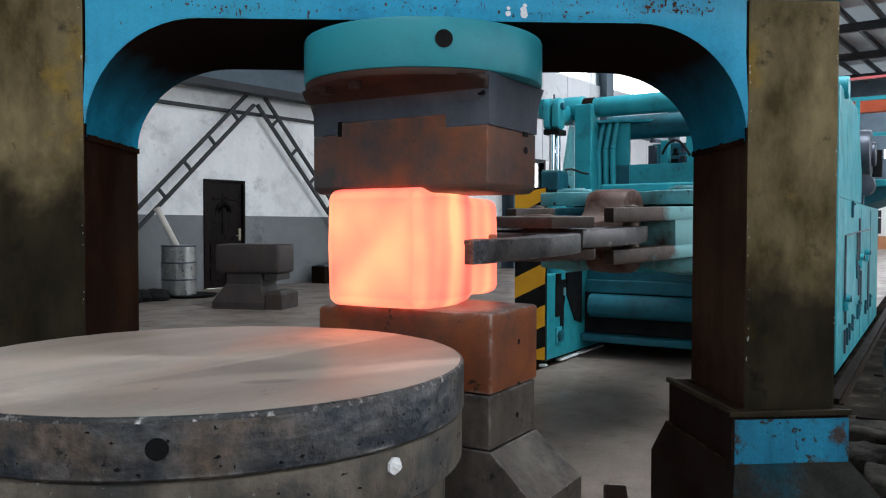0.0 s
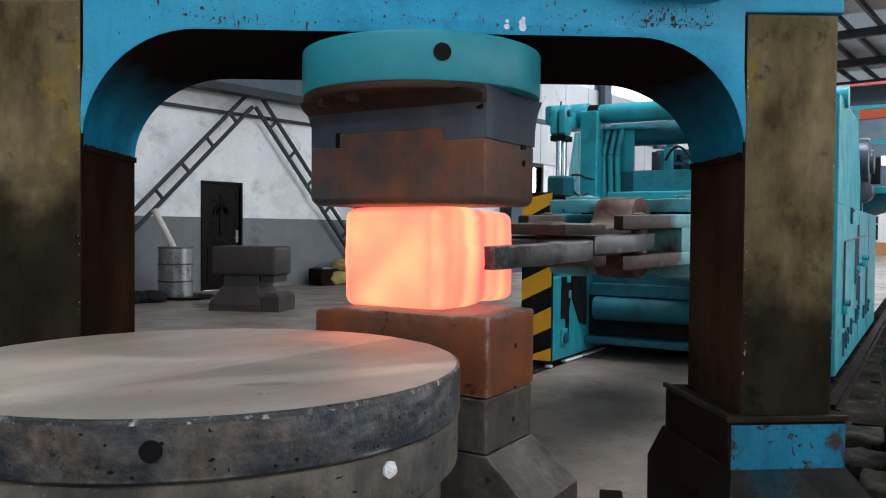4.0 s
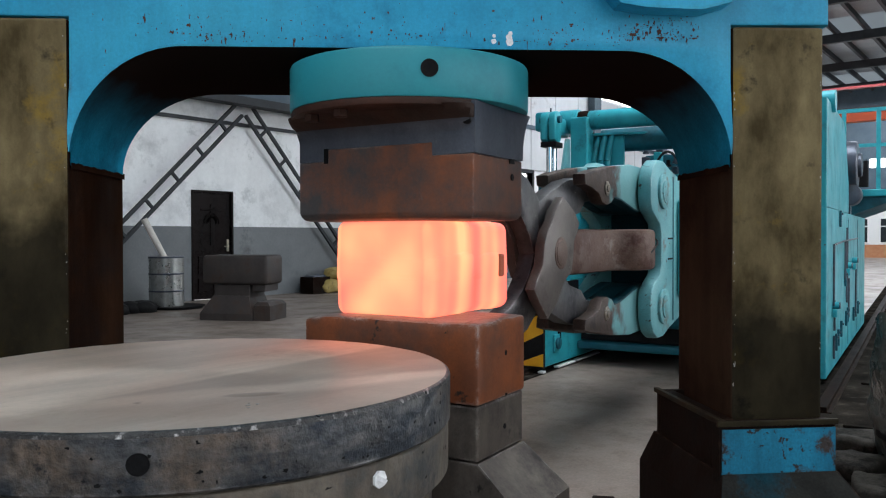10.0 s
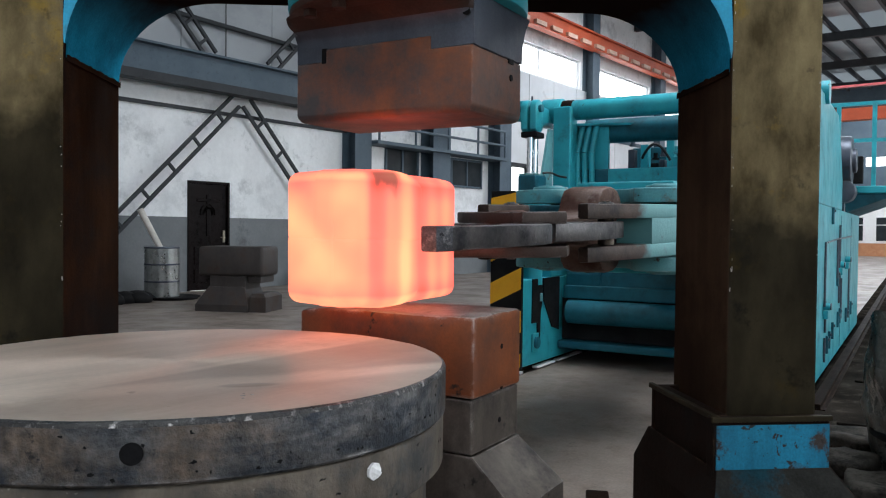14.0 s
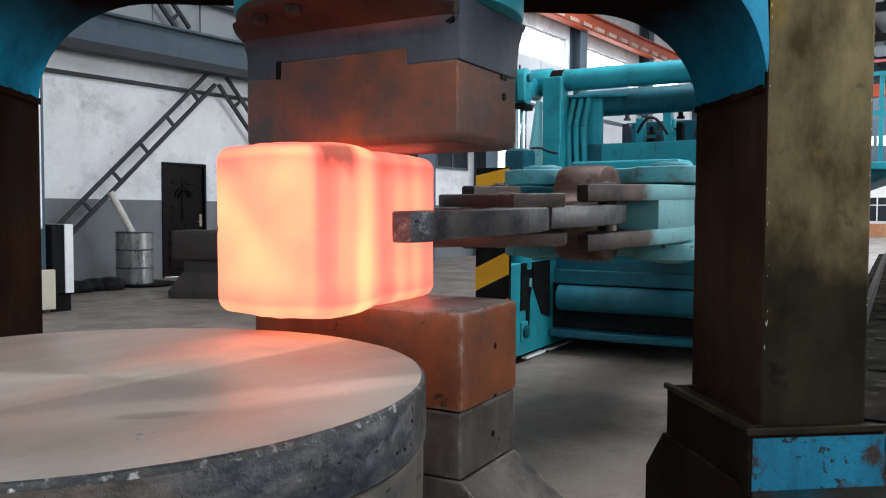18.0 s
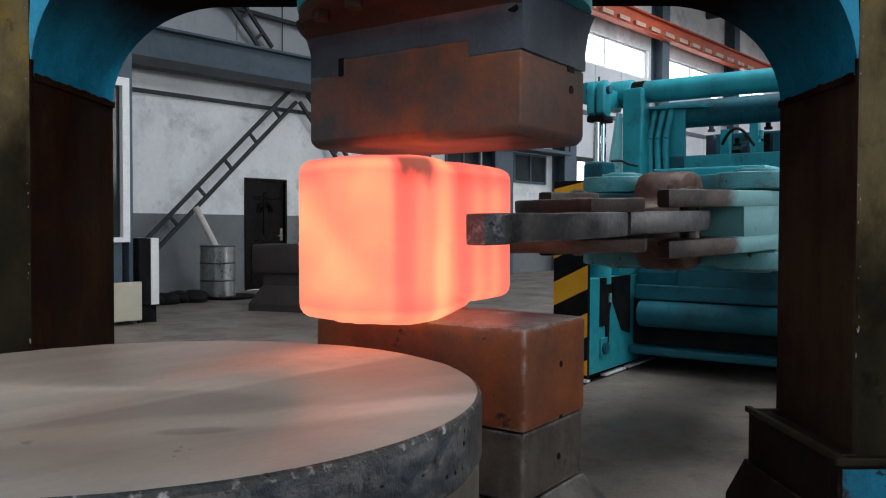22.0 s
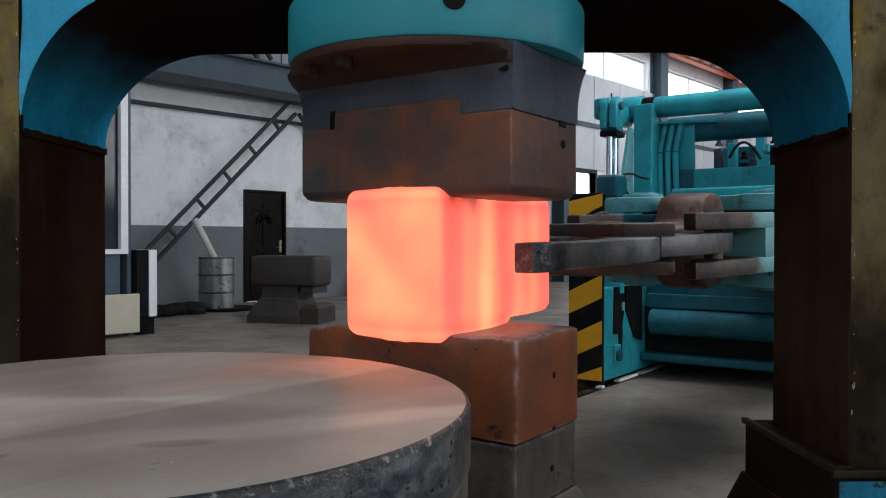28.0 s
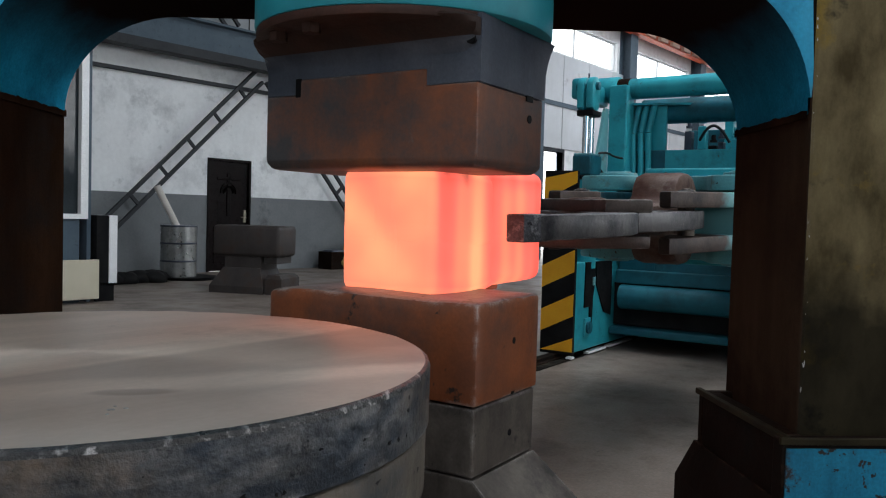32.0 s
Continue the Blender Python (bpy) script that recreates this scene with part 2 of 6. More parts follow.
M["panel"] = mat("white_sheet_panel", (0.50, 0.52, 0.54), (0.62, 0.64, 0.66), 0.6, scale=0.6, c=(0.38, 0.39, 0.40), c_scale=1.2, bump=0.02, streak=0.02, grain=0.03)
# This blue-grey holds the shade on the wall above the girder.
M["cladding"] = mat("shaded_upper_wall_grey", (0.30, 0.325, 0.345), (0.36, 0.385, 0.405), 0.6, scale=0.6, c=(0.24, 0.26, 0.275), c_scale=0.9, c_low=0.5, c_high=0.75, bump=0.02, grain=0.02)
M["bracket"] = mat("pale_rusty_bracket", (0.46, 0.30, 0.23), (0.56, 0.40, 0.32), 0.6, scale=3, bump=0.03)
M["drum"] = mat("grey_drum_steel", (0.24, 0.25, 0.245), (0.37, 0.38, 0.37), 0.3, 0.8, scale=5, c=(0.10, 0.085, 0.07), c_scale=6, c_low=0.60, c_high=0.72, bump=0.1, streak=0.15)
M["brick"] = mat("orange_brick", (0.45, 0.20, 0.10), (0.52, 0.26, 0.14), 0.8, scale=3, bump=0.1)
M["jaw"] = mat("burnt_jaw_steel", (0.058, 0.057, 0.060), (0.112, 0.105, 0.102), 0.42, 0.3, scale=4.0, c=(0.022, 0.022, 0.026), c_scale=4.5, c_low=0.50, c_high=0.64, bump=0.22, bump_scale=34, grain=0.14, grain_scale=50, d=(0.26, 0.24, 0.23), d_scale=16, d_low=0.66, d_high=0.72, edge=(0.44, 0.42, 0.41), edge_r=0.012)
M["anvil_top"] = mat("hammered_anvil_face", (0.26, 0.23, 0.21), (0.15, 0.11, 0.092), 0.4, 0.4, scale=5, c=(0.32, 0.29, 0.27), c_scale=8, c_low=0.52, c_high=0.68, bump=0.3, bump_scale=30, grain=0.25, d=(0.05, 0.03, 0.025), d_scale=14, d_low=0.60, d_high=0.68, edge=(0.50, 0.47, 0.45), edge_r=0.03)


def hot_material(block):
    """Glowing steel: end faces hottest, sides banded where the dies have bitten, edges and the gripped end redder."""
    m = bpy.data.materials.new("glowing_hot_steel")
    m.use_nodes = True
    nt = m.node_tree
    link = nt.links.new
    bs = nt.nodes["Principled BSDF"]
    bs.inputs["Base Color"].default_value = (0.05, 0.02, 0.015, 1)
    bs.inputs["Roughness"].default_value = 0.7
    co = nd(nt, "TexCoord")
    co.object = block

    def calc(op, x, y, z=None):
        n = nt.nodes.new("ShaderNodeMath")
        n.operation = op
        for k, v in enumerate((x, y, z)):
            if v is None:
                continue
            if isinstance(v, (int, float)):
                n.inputs[k].default_value = v
            else:
                link(v, n.inputs[k])
        return n.outputs[0]

    def smooth(v, lo, hi):
        r = nd(nt, "MapRange")
        r.interpolation_type = "SMOOTHSTEP"
        r.inputs["From Min"].default_value, r.inputs["From Max"].default_value = lo, hi
        link(v, r.inputs["Value"])
        return r.outputs[0]

    def noise_of(scale, stretch, detail):
        mp = nd(nt, "Mapping")
        mp.inputs["Scale"].default_value = stretch
        link(co.outputs["Object"], mp.inputs[0])
        n = nd(nt, "TexNoise", Scale=scale, Detail=detail, Roughness=0.45)
        link(mp.outputs[0], n.inputs["Vector"])
        return n.outputs[0]

    pos, nor = nd(nt, "SeparateXYZ"), nd(nt, "SeparateXYZ")
    link(co.outputs["Object"], pos.inputs[0])
    link(co.outputs["Normal"], nor.inputs[0])
    ax = [calc("ABSOLUTE", pos.outputs[k], 0) for k in range(3)]
    an = [calc("ABSOLUTE", nor.outputs[k], 0) for k in range(3)]
    rim = calc("MAXIMUM", calc("MULTIPLY", ax[1], calc("SUBTRACT", 1, an[1])), calc("MULTIPLY", ax[2], calc("SUBTRACT", 1, an[2])))
    band = noise_of(7.0, (1.0, 0.10, 0.10), 1.0)
    cloud = noise_of(4.5, (1, 1, 1), 1.5)
    side = calc("MULTIPLY_ADD", calc("SUBTRACT", band, 0.5), 1.9, 0.47)
    face = calc("MULTIPLY_ADD", calc("SUBTRACT", cloud, 0.5), 0.5, 0.70)
    on_end = smooth(an[0], 0.35, 0.9)
    heat = calc("ADD", calc("MULTIPLY", face, on_end), calc("MULTIPLY", side, calc("SUBTRACT", 1, on_end)))
    heat = calc("MULTIPLY_ADD", calc("SUBTRACT", cloud, 0.5), 0.55, heat)
    heat = calc("MULTIPLY_ADD", smooth(rim, 0.12, 0.225), -0.42, heat)
    heat = calc("MULTIPLY_ADD", smooth(pos.outputs[0], 0.40, 0.68), -0.20, heat)
    r = nt.nodes.new("ShaderNodeValToRGB")
    e = r.color_ramp.elements
    e[0].position, e[0].color = 0.0, (1.35, 0.125, 0.085, 1)
    e[1].position, e[1].color = 1.0, (1.75, 0.61, 0.285, 1)
    for p, c in ((0.33, (1.5, 0.235, 0.170, 1)), (0.66, (1.62, 0.40, 0.215, 1))):
        e.new(p).color = c
    link(heat, r.inputs[0])
    # dull scale left by the corner of the die along one edge
    mx = nt.nodes.new("ShaderNodeMix")
    mx.data_type = "RGBA"
    dark = calc("MULTIPLY", smooth(calc("MULTIPLY_ADD", noise_of(14.0, (1.0, 0.6, 1), 4.0), 0.10, pos.outputs[1]), 0.195, 0.245), smooth(an[2], 0.3, 0.8))
    dark = calc("MULTIPLY", dark, calc("MULTIPLY", smooth(pos.outputs[0], 0.02, 0.05), smooth(pos.outputs[0], 0.20, 0.15)))
    link(calc("MULTIPLY", dark, 0.75), mx.inputs[0])
    link(r.outputs[0], mx.inputs[6])
    mx.inputs[7].default_value = (0.10, 0.055, 0.035, 1)
    out = mx.outputs[2]
    link(out, bs.inputs["Emission Color"])
    bs.inputs["Emission Strength"].default_value = 1.0
    return m


def column_material():
    """Bare steel, tan and dry above, black with oil where it slides in its guide."""
    m = mat("oiled_column_steel", (0.058, 0.043, 0.020), (0.215, 0.170, 0.088), 0.45, 0.1, scale=4.6, stretch=(1, 1, 0.5), c=(0.25, 0.165, 0.030), c_scale=4.2, c_low=0.56, c_high=0.74, bump=0.06, bump_scale=25, streak=0.10, grain=0.05, spec=0.03, d=(0.038, 0.032, 0.022), d_scale=8.0, d_low=0.60, d_high=0.74, edge=(0.20, 0.18, 0.15), edge_r=0.012)
    nt = m.node_tree
    link = nt.links.new
    bs = nt.nodes["Principled BSDF"]
    src = bs.inputs["Base Color"].links[0].from_socket
    co = nd(nt, "TexCoord")
    sep = nd(nt, "SeparateXYZ")
    n = nd(nt, "TexNoise", Scale=7.0, Detail=5.0)
    link(co.outputs["Object"], sep.inputs[0])
    link(co.outputs["Object"], n.inputs["Vector"])
    add = nt.nodes.new("ShaderNodeMath")
    add.operation = "MULTIPLY_ADD"
    add.inputs[1].default_value = 0.36
    link(n.outputs[0], add.inputs[0])
    tilt = nt.nodes.new("ShaderNodeMath")
    tilt.operation = "MULTIPLY_ADD"
    tilt.inputs[1].default_value = 0.13
    link(sep.outputs[0], tilt.inputs[0])
    link(sep.outputs[2], tilt.inputs[2])
    link(tilt.outputs[0], add.inputs[2])
    r = nd(nt, "MapRange")
    r.inputs["From Min"].default_value, r.inputs["From Max"].default_value = 1.22, 1.42
    r.inputs["To Min"].default_value = 0.14
    link(add.outputs[0], r.inputs["Value"])
    mx = nt.nodes.new("ShaderNodeMix")
    mx.data_type = "RGBA"
    mx.inputs[6].default_value = (0.0065, 0.006, 0.005, 1)
    link(src, mx.inputs[7])
    link(r.outputs[0], mx.inputs[0])
    link(mx.outputs[2], bs.inputs["Base Color"])
    return m


M["sooty_rust"] = mat("sooty_rusty_steel", (0.27, 0.084, 0.030), (0.15, 0.060, 0.034), 0.46, 0.2, scale=1.8, c=(0.060, 0.058, 0.060), c_scale=1.3, c_low=0.42, c_high=0.58, bump=0.12, bump_scale=26, streak=0.08, grain=0.07, d=(0.16, 0.135, 0.12), d_scale=7.0, d_low=0.66, d_high=0.74, edge=(0.30, 0.27, 0.25), edge_r=0.012, spec=0.5)
M["column"] = column_material()
# Inner faces keep their browns; the left column's deeper shade is painted in.
M["column_inner"] = mat("rusty_inner_steel_shaded", (0.011, 0.006, 0.0036), (0.030, 0.016, 0.0095), 0.7, 0.0, scale=2.5, stretch=(1, 1, 0.5), c=(0.012, 0.010, 0.009), c_scale=2.2, c_low=0.42, c_high=0.60, bump=0.06, streak=0.2, spec=0.0)
M["column_inner_lit"] = mat("brown_inner_steel_lit", (0.024, 0.016, 0.010), (0.042, 0.030, 0.020), 0.6, 0.0, scale=2.0, stretch=(1, 1, 0.4), c=(0.022, 0.015, 0.011), c_scale=1.8, c_low=0.46, c_high=0.64, bump=0.06, streak=0.15, grain=0.06, spec=0.0)
M["blue_worn"] = mat("worn_blue_paint", (0.004, 0.125, 0.215), (0.007, 0.175, 0.285), 0.5, scale=4.0, c=(0.040, 0.030, 0.026), c_scale=6.0, c_low=0.54, c_high=0.60, d=(0.022, 0.016, 0.014), d_scale=24, d_low=0.60, d_high=0.63, bump=0.15, streak=0.30)
M["guide"] = mat("oily_rust_casting", (0.008, 0.0045, 0.003), (0.018, 0.009, 0.006), 0.55, 0.0, scale=3.0, c=(0.012, 0.011, 0.010), c_scale=3.0, c_low=0.44, c_high=0.60, bump=0.2, bump_scale=30, grain=0.25, spec=0.02, edge=(0.08, 0.05, 0.035))
M["blue_grime"] = mat("grimy_blue_paint", (0.008, 0.034, 0.045), (0.008, 0.080, 0.120), 0.55, scale=3.0, c=(0.020, 0.020, 0.018), c_scale=3.0, c_low=0.38, c_high=0.52, bump=0.2, grain=0.2, spec=0.03, streak=0.35)
# Turquoise with grime and the shade of low and rear parts in the colour.
M["teal_grime_shade"] = mat("grimy_shaded_teal_paint", (0.007, 0.078, 0.112), (0.012, 0.125, 0.165), 0.45, scale=2.5, c=(0.009, 0.055, 0.070), c_scale=3.0, c_low=0.48, c_high=0.68, bump=0.05, streak=0.06, grain=0.06)
M["white_paint"] = mat("white_paint", (0.78, 0.79, 0.79), (0.84, 0.85, 0.85), 0.6, scale=6, bump=0.05)
M["beige"] = mat("beige_board", (0.55, 0.50, 0.38), (0.62, 0.57, 0.44), 0.7, scale=3, bump=0.03)
M["sack"] = mat("yellow_woven_sack", (0.30, 0.22, 0.07), (0.40, 0.31, 0.12), 0.85, scale=7, c=(0.12, 0.09, 0.05), c_scale=5, bump=0.4, bump_scale=50)
M["pipe_white"] = mat("pale_cardboard_tube", (0.55, 0.52, 0.47), (0.66, 0.63, 0.58), 0.8, scale=5, bump=0.05)
M["glass_dark"] = mat("dark_window_glass", (0.02, 0.026, 0.03), (0.035, 0.042, 0.046), 0.12, scale=2, bump=0.0)
M["door"] = mat("dark_wood_steel_door", (0.003, 0.002, 0.002), (0.007, 0.004, 0.004), 0.28, scale=6, stretch=(1, 1, 0.2), bump=0.03, spec=0.08)
M["brass"] = mat("dull_brass", (0.26, 0.24, 0.19), (0.32, 0.29, 0.23), 0.3, 0.9, scale=5, bump=0.0)
M["scrap"] = mat("crumpled_wrapping_sheet", (0.030, 0.036, 0.033), (0.13, 0.14, 0.125), 0.26, 0.1, scale=5, stretch=(1, 1, 0.4), c=(0.06, 0.05, 0.036), c_scale=4, c_low=0.5, c_high=0.65, bump=0.6, bump_scale=22, spec=0.6)
M["purlin"] = mat("dark_roof_steel", (0.020, 0.023, 0.027), (0.034, 0.038, 0.043), 0.6, scale=2, bump=0.0)
M["red_rail"] = mat("red_rail_paint", (0.16, 0.025, 0.03), (0.22, 0.035, 0.035), 0.5, scale=2, bump=0.0)
M["oily"] = mat("oily_black_ground", (0.010, 0.009, 0.008), (0.028, 0.024, 0.020), 0.7, scale=2.0, c=(0.060, 0.052, 0.043), c_scale=4.0, c_low=0.54, c_high=0.70, bump=0.4, bump_scale=25, spec=0.0, grain=0.3)
M["hose"] = mat("black_rubber_hose", (0.012, 0.012, 0.013), (0.02, 0.02, 0.021), 0.5, scale=8, bump=0.05)
M["teal_pale"] = mat("faded_teal_paint", (0.085, 0.29, 0.31), (0.15, 0.38, 0.40), 0.5, scale=3.0, c=(0.14, 0.10, 0.07), c_scale=4.5, c_low=0.56, c_high=0.68, bump=0.08, grain=0.14, edge=(0.45, 0.62, 0.62), d=(0.05, 0.045, 0.04), d_scale=15, d_low=0.64, d_high=0.68)
M["yoke"] = mat("scorched_yoke_steel", (0.150, 0.100, 0.078), (0.085, 0.040, 0.027), 0.55, 0.1, scale=4.0, c=(0.24, 0.19, 0.165), c_scale=5.0, c_low=0.56, c_high=0.68, bump=0.3, bump_scale=34, grain=0.16, d=(0.060, 0.020, 0.012), d_scale=4.5, d_low=0.52, d_high=0.62, edge=(0.22, 0.12, 0.09))


def lever_material():
    """Turquoise paint burnt off to brown steel towards the fire."""
    m = mat("burnt_lever_steel", (0.066, 0.041, 0.030), (0.038, 0.024, 0.019), 0.55, 0.1, scale=5.0, c=(0.022, 0.018, 0.017), c_scale=6.0, c_low=0.50, c_high=0.66, bump=0.25, bump_scale=40, grain=0.25, edge=(0.24, 0.19, 0.16))
    nt = m.node_tree
    link = nt.links.new
    bs = nt.nodes["Principled BSDF"]
    src = bs.inputs["Base Color"].links[0].from_socket
    co = nd(nt, "TexCoord")
    sep = nd(nt, "SeparateXYZ")
    n = nd(nt, "TexNoise", Scale=6.0, Detail=6.0)
    link(co.outputs["Object"], sep.inputs[0])
    link(co.outputs["Object"], n.inputs["Vector"])
    add = nt.nodes.new("ShaderNodeMath")
    add.operation = "MULTIPLY_ADD"
    add.inputs[1].default_value = 0.9
    link(n.outputs[0], add.inputs[0])
    link(sep.outputs[0], add.inputs[2])
    r = nd(nt, "MapRange")
    r.inputs["From Min"].default_value, r.inputs["From Max"].default_value = 2.72, 2.88
    link(add.outputs[0], r.inputs["Value"])
    mx = nt.nodes.new("ShaderNodeMix")
    mx.data_type = "RGBA"
    mx.inputs[7].default_value = (0.135, 0.33, 0.34, 1)
    link(src, mx.inputs[6])
    link(r.outputs[0], mx.inputs[0])
    link(mx.outputs[2], bs.inputs["Base Color"])
    return m


M["lever"] = lever_material()
# Grime, and the shade of the hollow between the cheeks, in one dark tone.
M["teal_deep"] = mat("grimy_shaded_teal", (0.004, 0.036, 0.050), (0.008, 0.062, 0.082), 0.5, scale=3.0, c=(0.004, 0.006, 0.007), c_scale=3.0, c_low=0.46, c_high=0.64, bump=0.08, spec=0.1)
M["pad"] = mat("bruised_jaw_pad", (0.10, 0.105, 0.115), (0.045, 0.046, 0.052), 0.45, 0.4, scale=16.0, c=(0.22, 0.22, 0.23), c_scale=20.0, c_low=0.54, c_high=0.62, bump=0.7, bump_scale=30, grain=0.3, d=(0.02, 0.02, 0.024), d_scale=26, d_low=0.60, d_high=0.66, edge=(0.35, 0.34, 0.34))
M["hub"] = mat("scorched_hub_steel", (0.135, 0.112, 0.098), (0.085, 0.068, 0.060), 0.45, 0.25, scale=4.0, c=(0.05, 0.042, 0.039), c_scale=5.0, c_low=0.56, c_high=0.70, bump=0.2, bump_scale=34, grain=0.14, d=(0.30, 0.27, 0.25), d_scale=20, d_low=0.68, d_high=0.73, edge=(0.46, 0.43, 0.41), edge_r=0.014)


# ---- mesh helpers ----
def link_mesh(name, bm, material, parent=None, label="", smooth=None, m=None):
    me = bpy.data.meshes.new(name)
    if m is not None:
        bm.transform(m)
    if smooth is not None:
        for f in bm.faces:
            f.smooth = True
        for e in bm.edges:
            e.smooth = len(e.link_faces) == 2 and e.calc_face_angle(0) < radians(smooth)
    bm.to_mesh(me)
    bm.free()
    for x in (material if isinstance(material, (list, tuple)) else [material]):
        me.materials.append(x)
    ob = new(name, me)
    if parent is not None:
        ob.parent = parent
    if label:
        tagged(ob, label)
    return ob


def part(name, bm, material, parent, label="", smooth=None, m=None):
    return link_mesh(name, bm, material, parent, label, smooth, m)


def thing(name, label, category, m=None, group=""):
    ob = new(name)
    ob.empty_display_size = 0.1
    if m is not None:
        ob.matrix_basis = m
    return tagged(ob, label, category, group)


def box(x0, x1, y0, y1, z0, z1, bevel=0.0, segs=2):
    bm = bmesh.new()
    bmesh.ops.create_cube(bm, size=1.0)
    for v in bm.verts:
        v.co = Vector(((x0 + x1) / 2 + v.co.x * (x1 - x0), (y0 + y1) / 2 + v.co.y * (y1 - y0), (z0 + z1) / 2 + v.co.z * (z1 - z0)))
    if bevel:
        bmesh.ops.bevel(bm, geom=bm.edges[:], offset=bevel, segments=segs, profile=0.5, affect="EDGES")
    return bm


def join(*bms):
    out = bms[0]
    for b in bms[1:]:
        me = bpy.data.meshes.new("tmp")
        b.to_mesh(me)
        out.from_mesh(me)
        bpy.data.meshes.remove(me)
        b.free()
    return out


AX = {"x": Matrix.Rotation(radians(90), 4, "Y"), "y": Matrix.Rotation(radians(-90), 4, "X"), "z": Matrix.Identity(4)}


def cyl(r, length, axis="z", at=(0, 0, 0), r2=None, segs=32, bevel=0.0):
    """A cylinder whose middle lies at the given place."""
    bm = bmesh.new()
    bmesh.ops.create_cone(bm, cap_ends=True, segments=segs, radius1=r, radius2=r if r2 is None else r2, depth=length)
    if bevel:
        rim = [e for e in bm.edges if any(len(f.verts) > 4 for f in e.link_faces)]
        bmesh.ops.bevel(bm, geom=rim, offset=bevel, segments=2, profile=0.5, affect="EDGES")
    bm.transform(Matrix.Translation(at) @ AX[axis])
    return bm


def rod(p, q, r, segs=12):
    p, q = Vector(p), Vector(q)
    bm = bmesh.new()
    bmesh.ops.create_cone(bm, cap_ends=True, segments=segs, radius1=r, radius2=r, depth=(q - p).length)
    bm.transform(Matrix.Translation((p + q) / 2) @ (q - p).to_track_quat("Z", "Y").to_matrix().to_4x4())
    return bm


def bar(p, q, w, h, up=(0, 0, 1)):
    """A square bar from p to q."""
    p, q = Vector(p), Vector(q)
    bm = box(-w / 2, w / 2, -h / 2, h / 2, -(q - p).length / 2, (q - p).length / 2)
    z = (q - p).normalized()
    y = Vector(up).cross(z)
    y = y.normalized() if y.length > 1e-4 else Vector((0, 1, 0))
    x = y.cross(z)
    bm.transform(Matrix.Translation((p + q) / 2) @ Matrix((x, y, z)).transposed().to_4x4())
    return bm


def prism(points, depth, axis="y", bevel=0.0):
    """A closed outline (u, w) pushed through by depth along the axis: y keeps u=x, w=z; x keeps u=y, w=z; z keeps u=x, w=y."""
    bm = bmesh.new()
    place = {"y": lambda u, w, d: (u, d, w), "x": lambda u, w, d: (d, u, w), "z": lambda u, w, d: (u, w, d)}[axis]
    a = [bm.verts.new(place(u, w, -depth / 2)) for u, w in points]
    b = [bm.verts.new(place(u, w, depth / 2)) for u, w in points]
    bm.faces.new(a), bm.faces.new(b[::-1])
    for i in range(len(a)):
        j = (i + 1) % len(a)
        bm.faces.new((a[j], a[i], b[i], b[j]))
    bmesh.ops.recalc_face_normals(bm, faces=bm.faces[:])
    if bevel:
        rim = [e for e in bm.edges if any(len(f.verts) == len(points) and len(points) != 4 for f in e.link_faces)] or bm.edges[:]
        bmesh.ops.bevel(bm, geom=rim, offset=bevel, segments=2, profile=0.5, affect="EDGES")
    return bm


def shifted(bm, x, y, z):
    bm.transform(Matrix.Translation((x, y, z)))
    return bm


def structure(name, bm, material, label="", category="", smooth=None):
    return tagged(link_mesh(name, bm, material, smooth=smooth), label, category, kind="structure")


# ---- the hall ----
WALL_Y = 13.45
floor_ = structure("floor", box(-8, 76, -10, 18, -0.2, 0.0), M["floor"], "grey-brown worn concrete workshop floor", "floor")


def wall_with_holes(name, u0, u1, z0, z1, y, thick, holes, material, label):
    """A wall along x at y, with rectangular holes (u0, u1, z0, z1)."""
    us = sorted({u0, u1, *[h[0] for h in holes], *[h[1] for h in holes]})
    zs = sorted({z0, z1, *[h[2] for h in holes], *[h[3] for h in holes]})
    us, zs = [u for u in us if u0 <= u <= u1], [z for z in zs if z0 <= z <= z1]
    bms = []
    for i in range(len(us) - 1):
        for j in range(len(zs) - 1):
            u, z = (us[i] + us[i + 1]) / 2, (zs[j] + zs[j + 1]) / 2
            if not any(h[0] < u < h[1] and h[2] < z < h[3] for h in holes):
                bms.append(box(us[i], us[i + 1], y, y + thick, zs[j], zs[j + 1]))
    return structure(name, join(*bms), material, label, "wall")


STRIP = [(20.3 + 6 * k, 25.6 + 6 * k, 6.15, 7.1) for k in range(6)]
DOOR = (9.81, 10.68, 0, 2.07)
wall_with_holes("wall_north", -8, 62, 1.42, 9.6, WALL_Y, 0.25, [DOOR, *STRIP, (21.2, 22.3, 1.42, 3.2)], M["white_wall"], "white plastered workshop wall with grey smoke stains")
wall_with_holes("wall_north_dado", -8, 62, 0, 1.42, WALL_Y - 0.004, 0.254, [DOOR, (21.2, 22.3, 0.0, 1.5)], M["dado"], "grey painted dado of the workshop wall")
# Thin sheets added over the white wall to darken it where less light falls.
structure("wall_cladding", join(*[box(x, x + 2.185, WALL_Y - 0.03, WALL_Y - 0.004, 4.47, 9.55, 0.004) for x in np.arange(-8, 13.8, 2.2)]), M["cladding"], "thin blue-grey sheets for the shade on the upper wall", "wall")
wall_with_holes("wall_south", -8, 62, 0, 9.6, -10.25, 0.25, [(-4, 8, 2.7, 6.3), (12, 24, 2.7, 6.3)], M["white_wall"], "unseen white side wall with openings added for the side lamps")
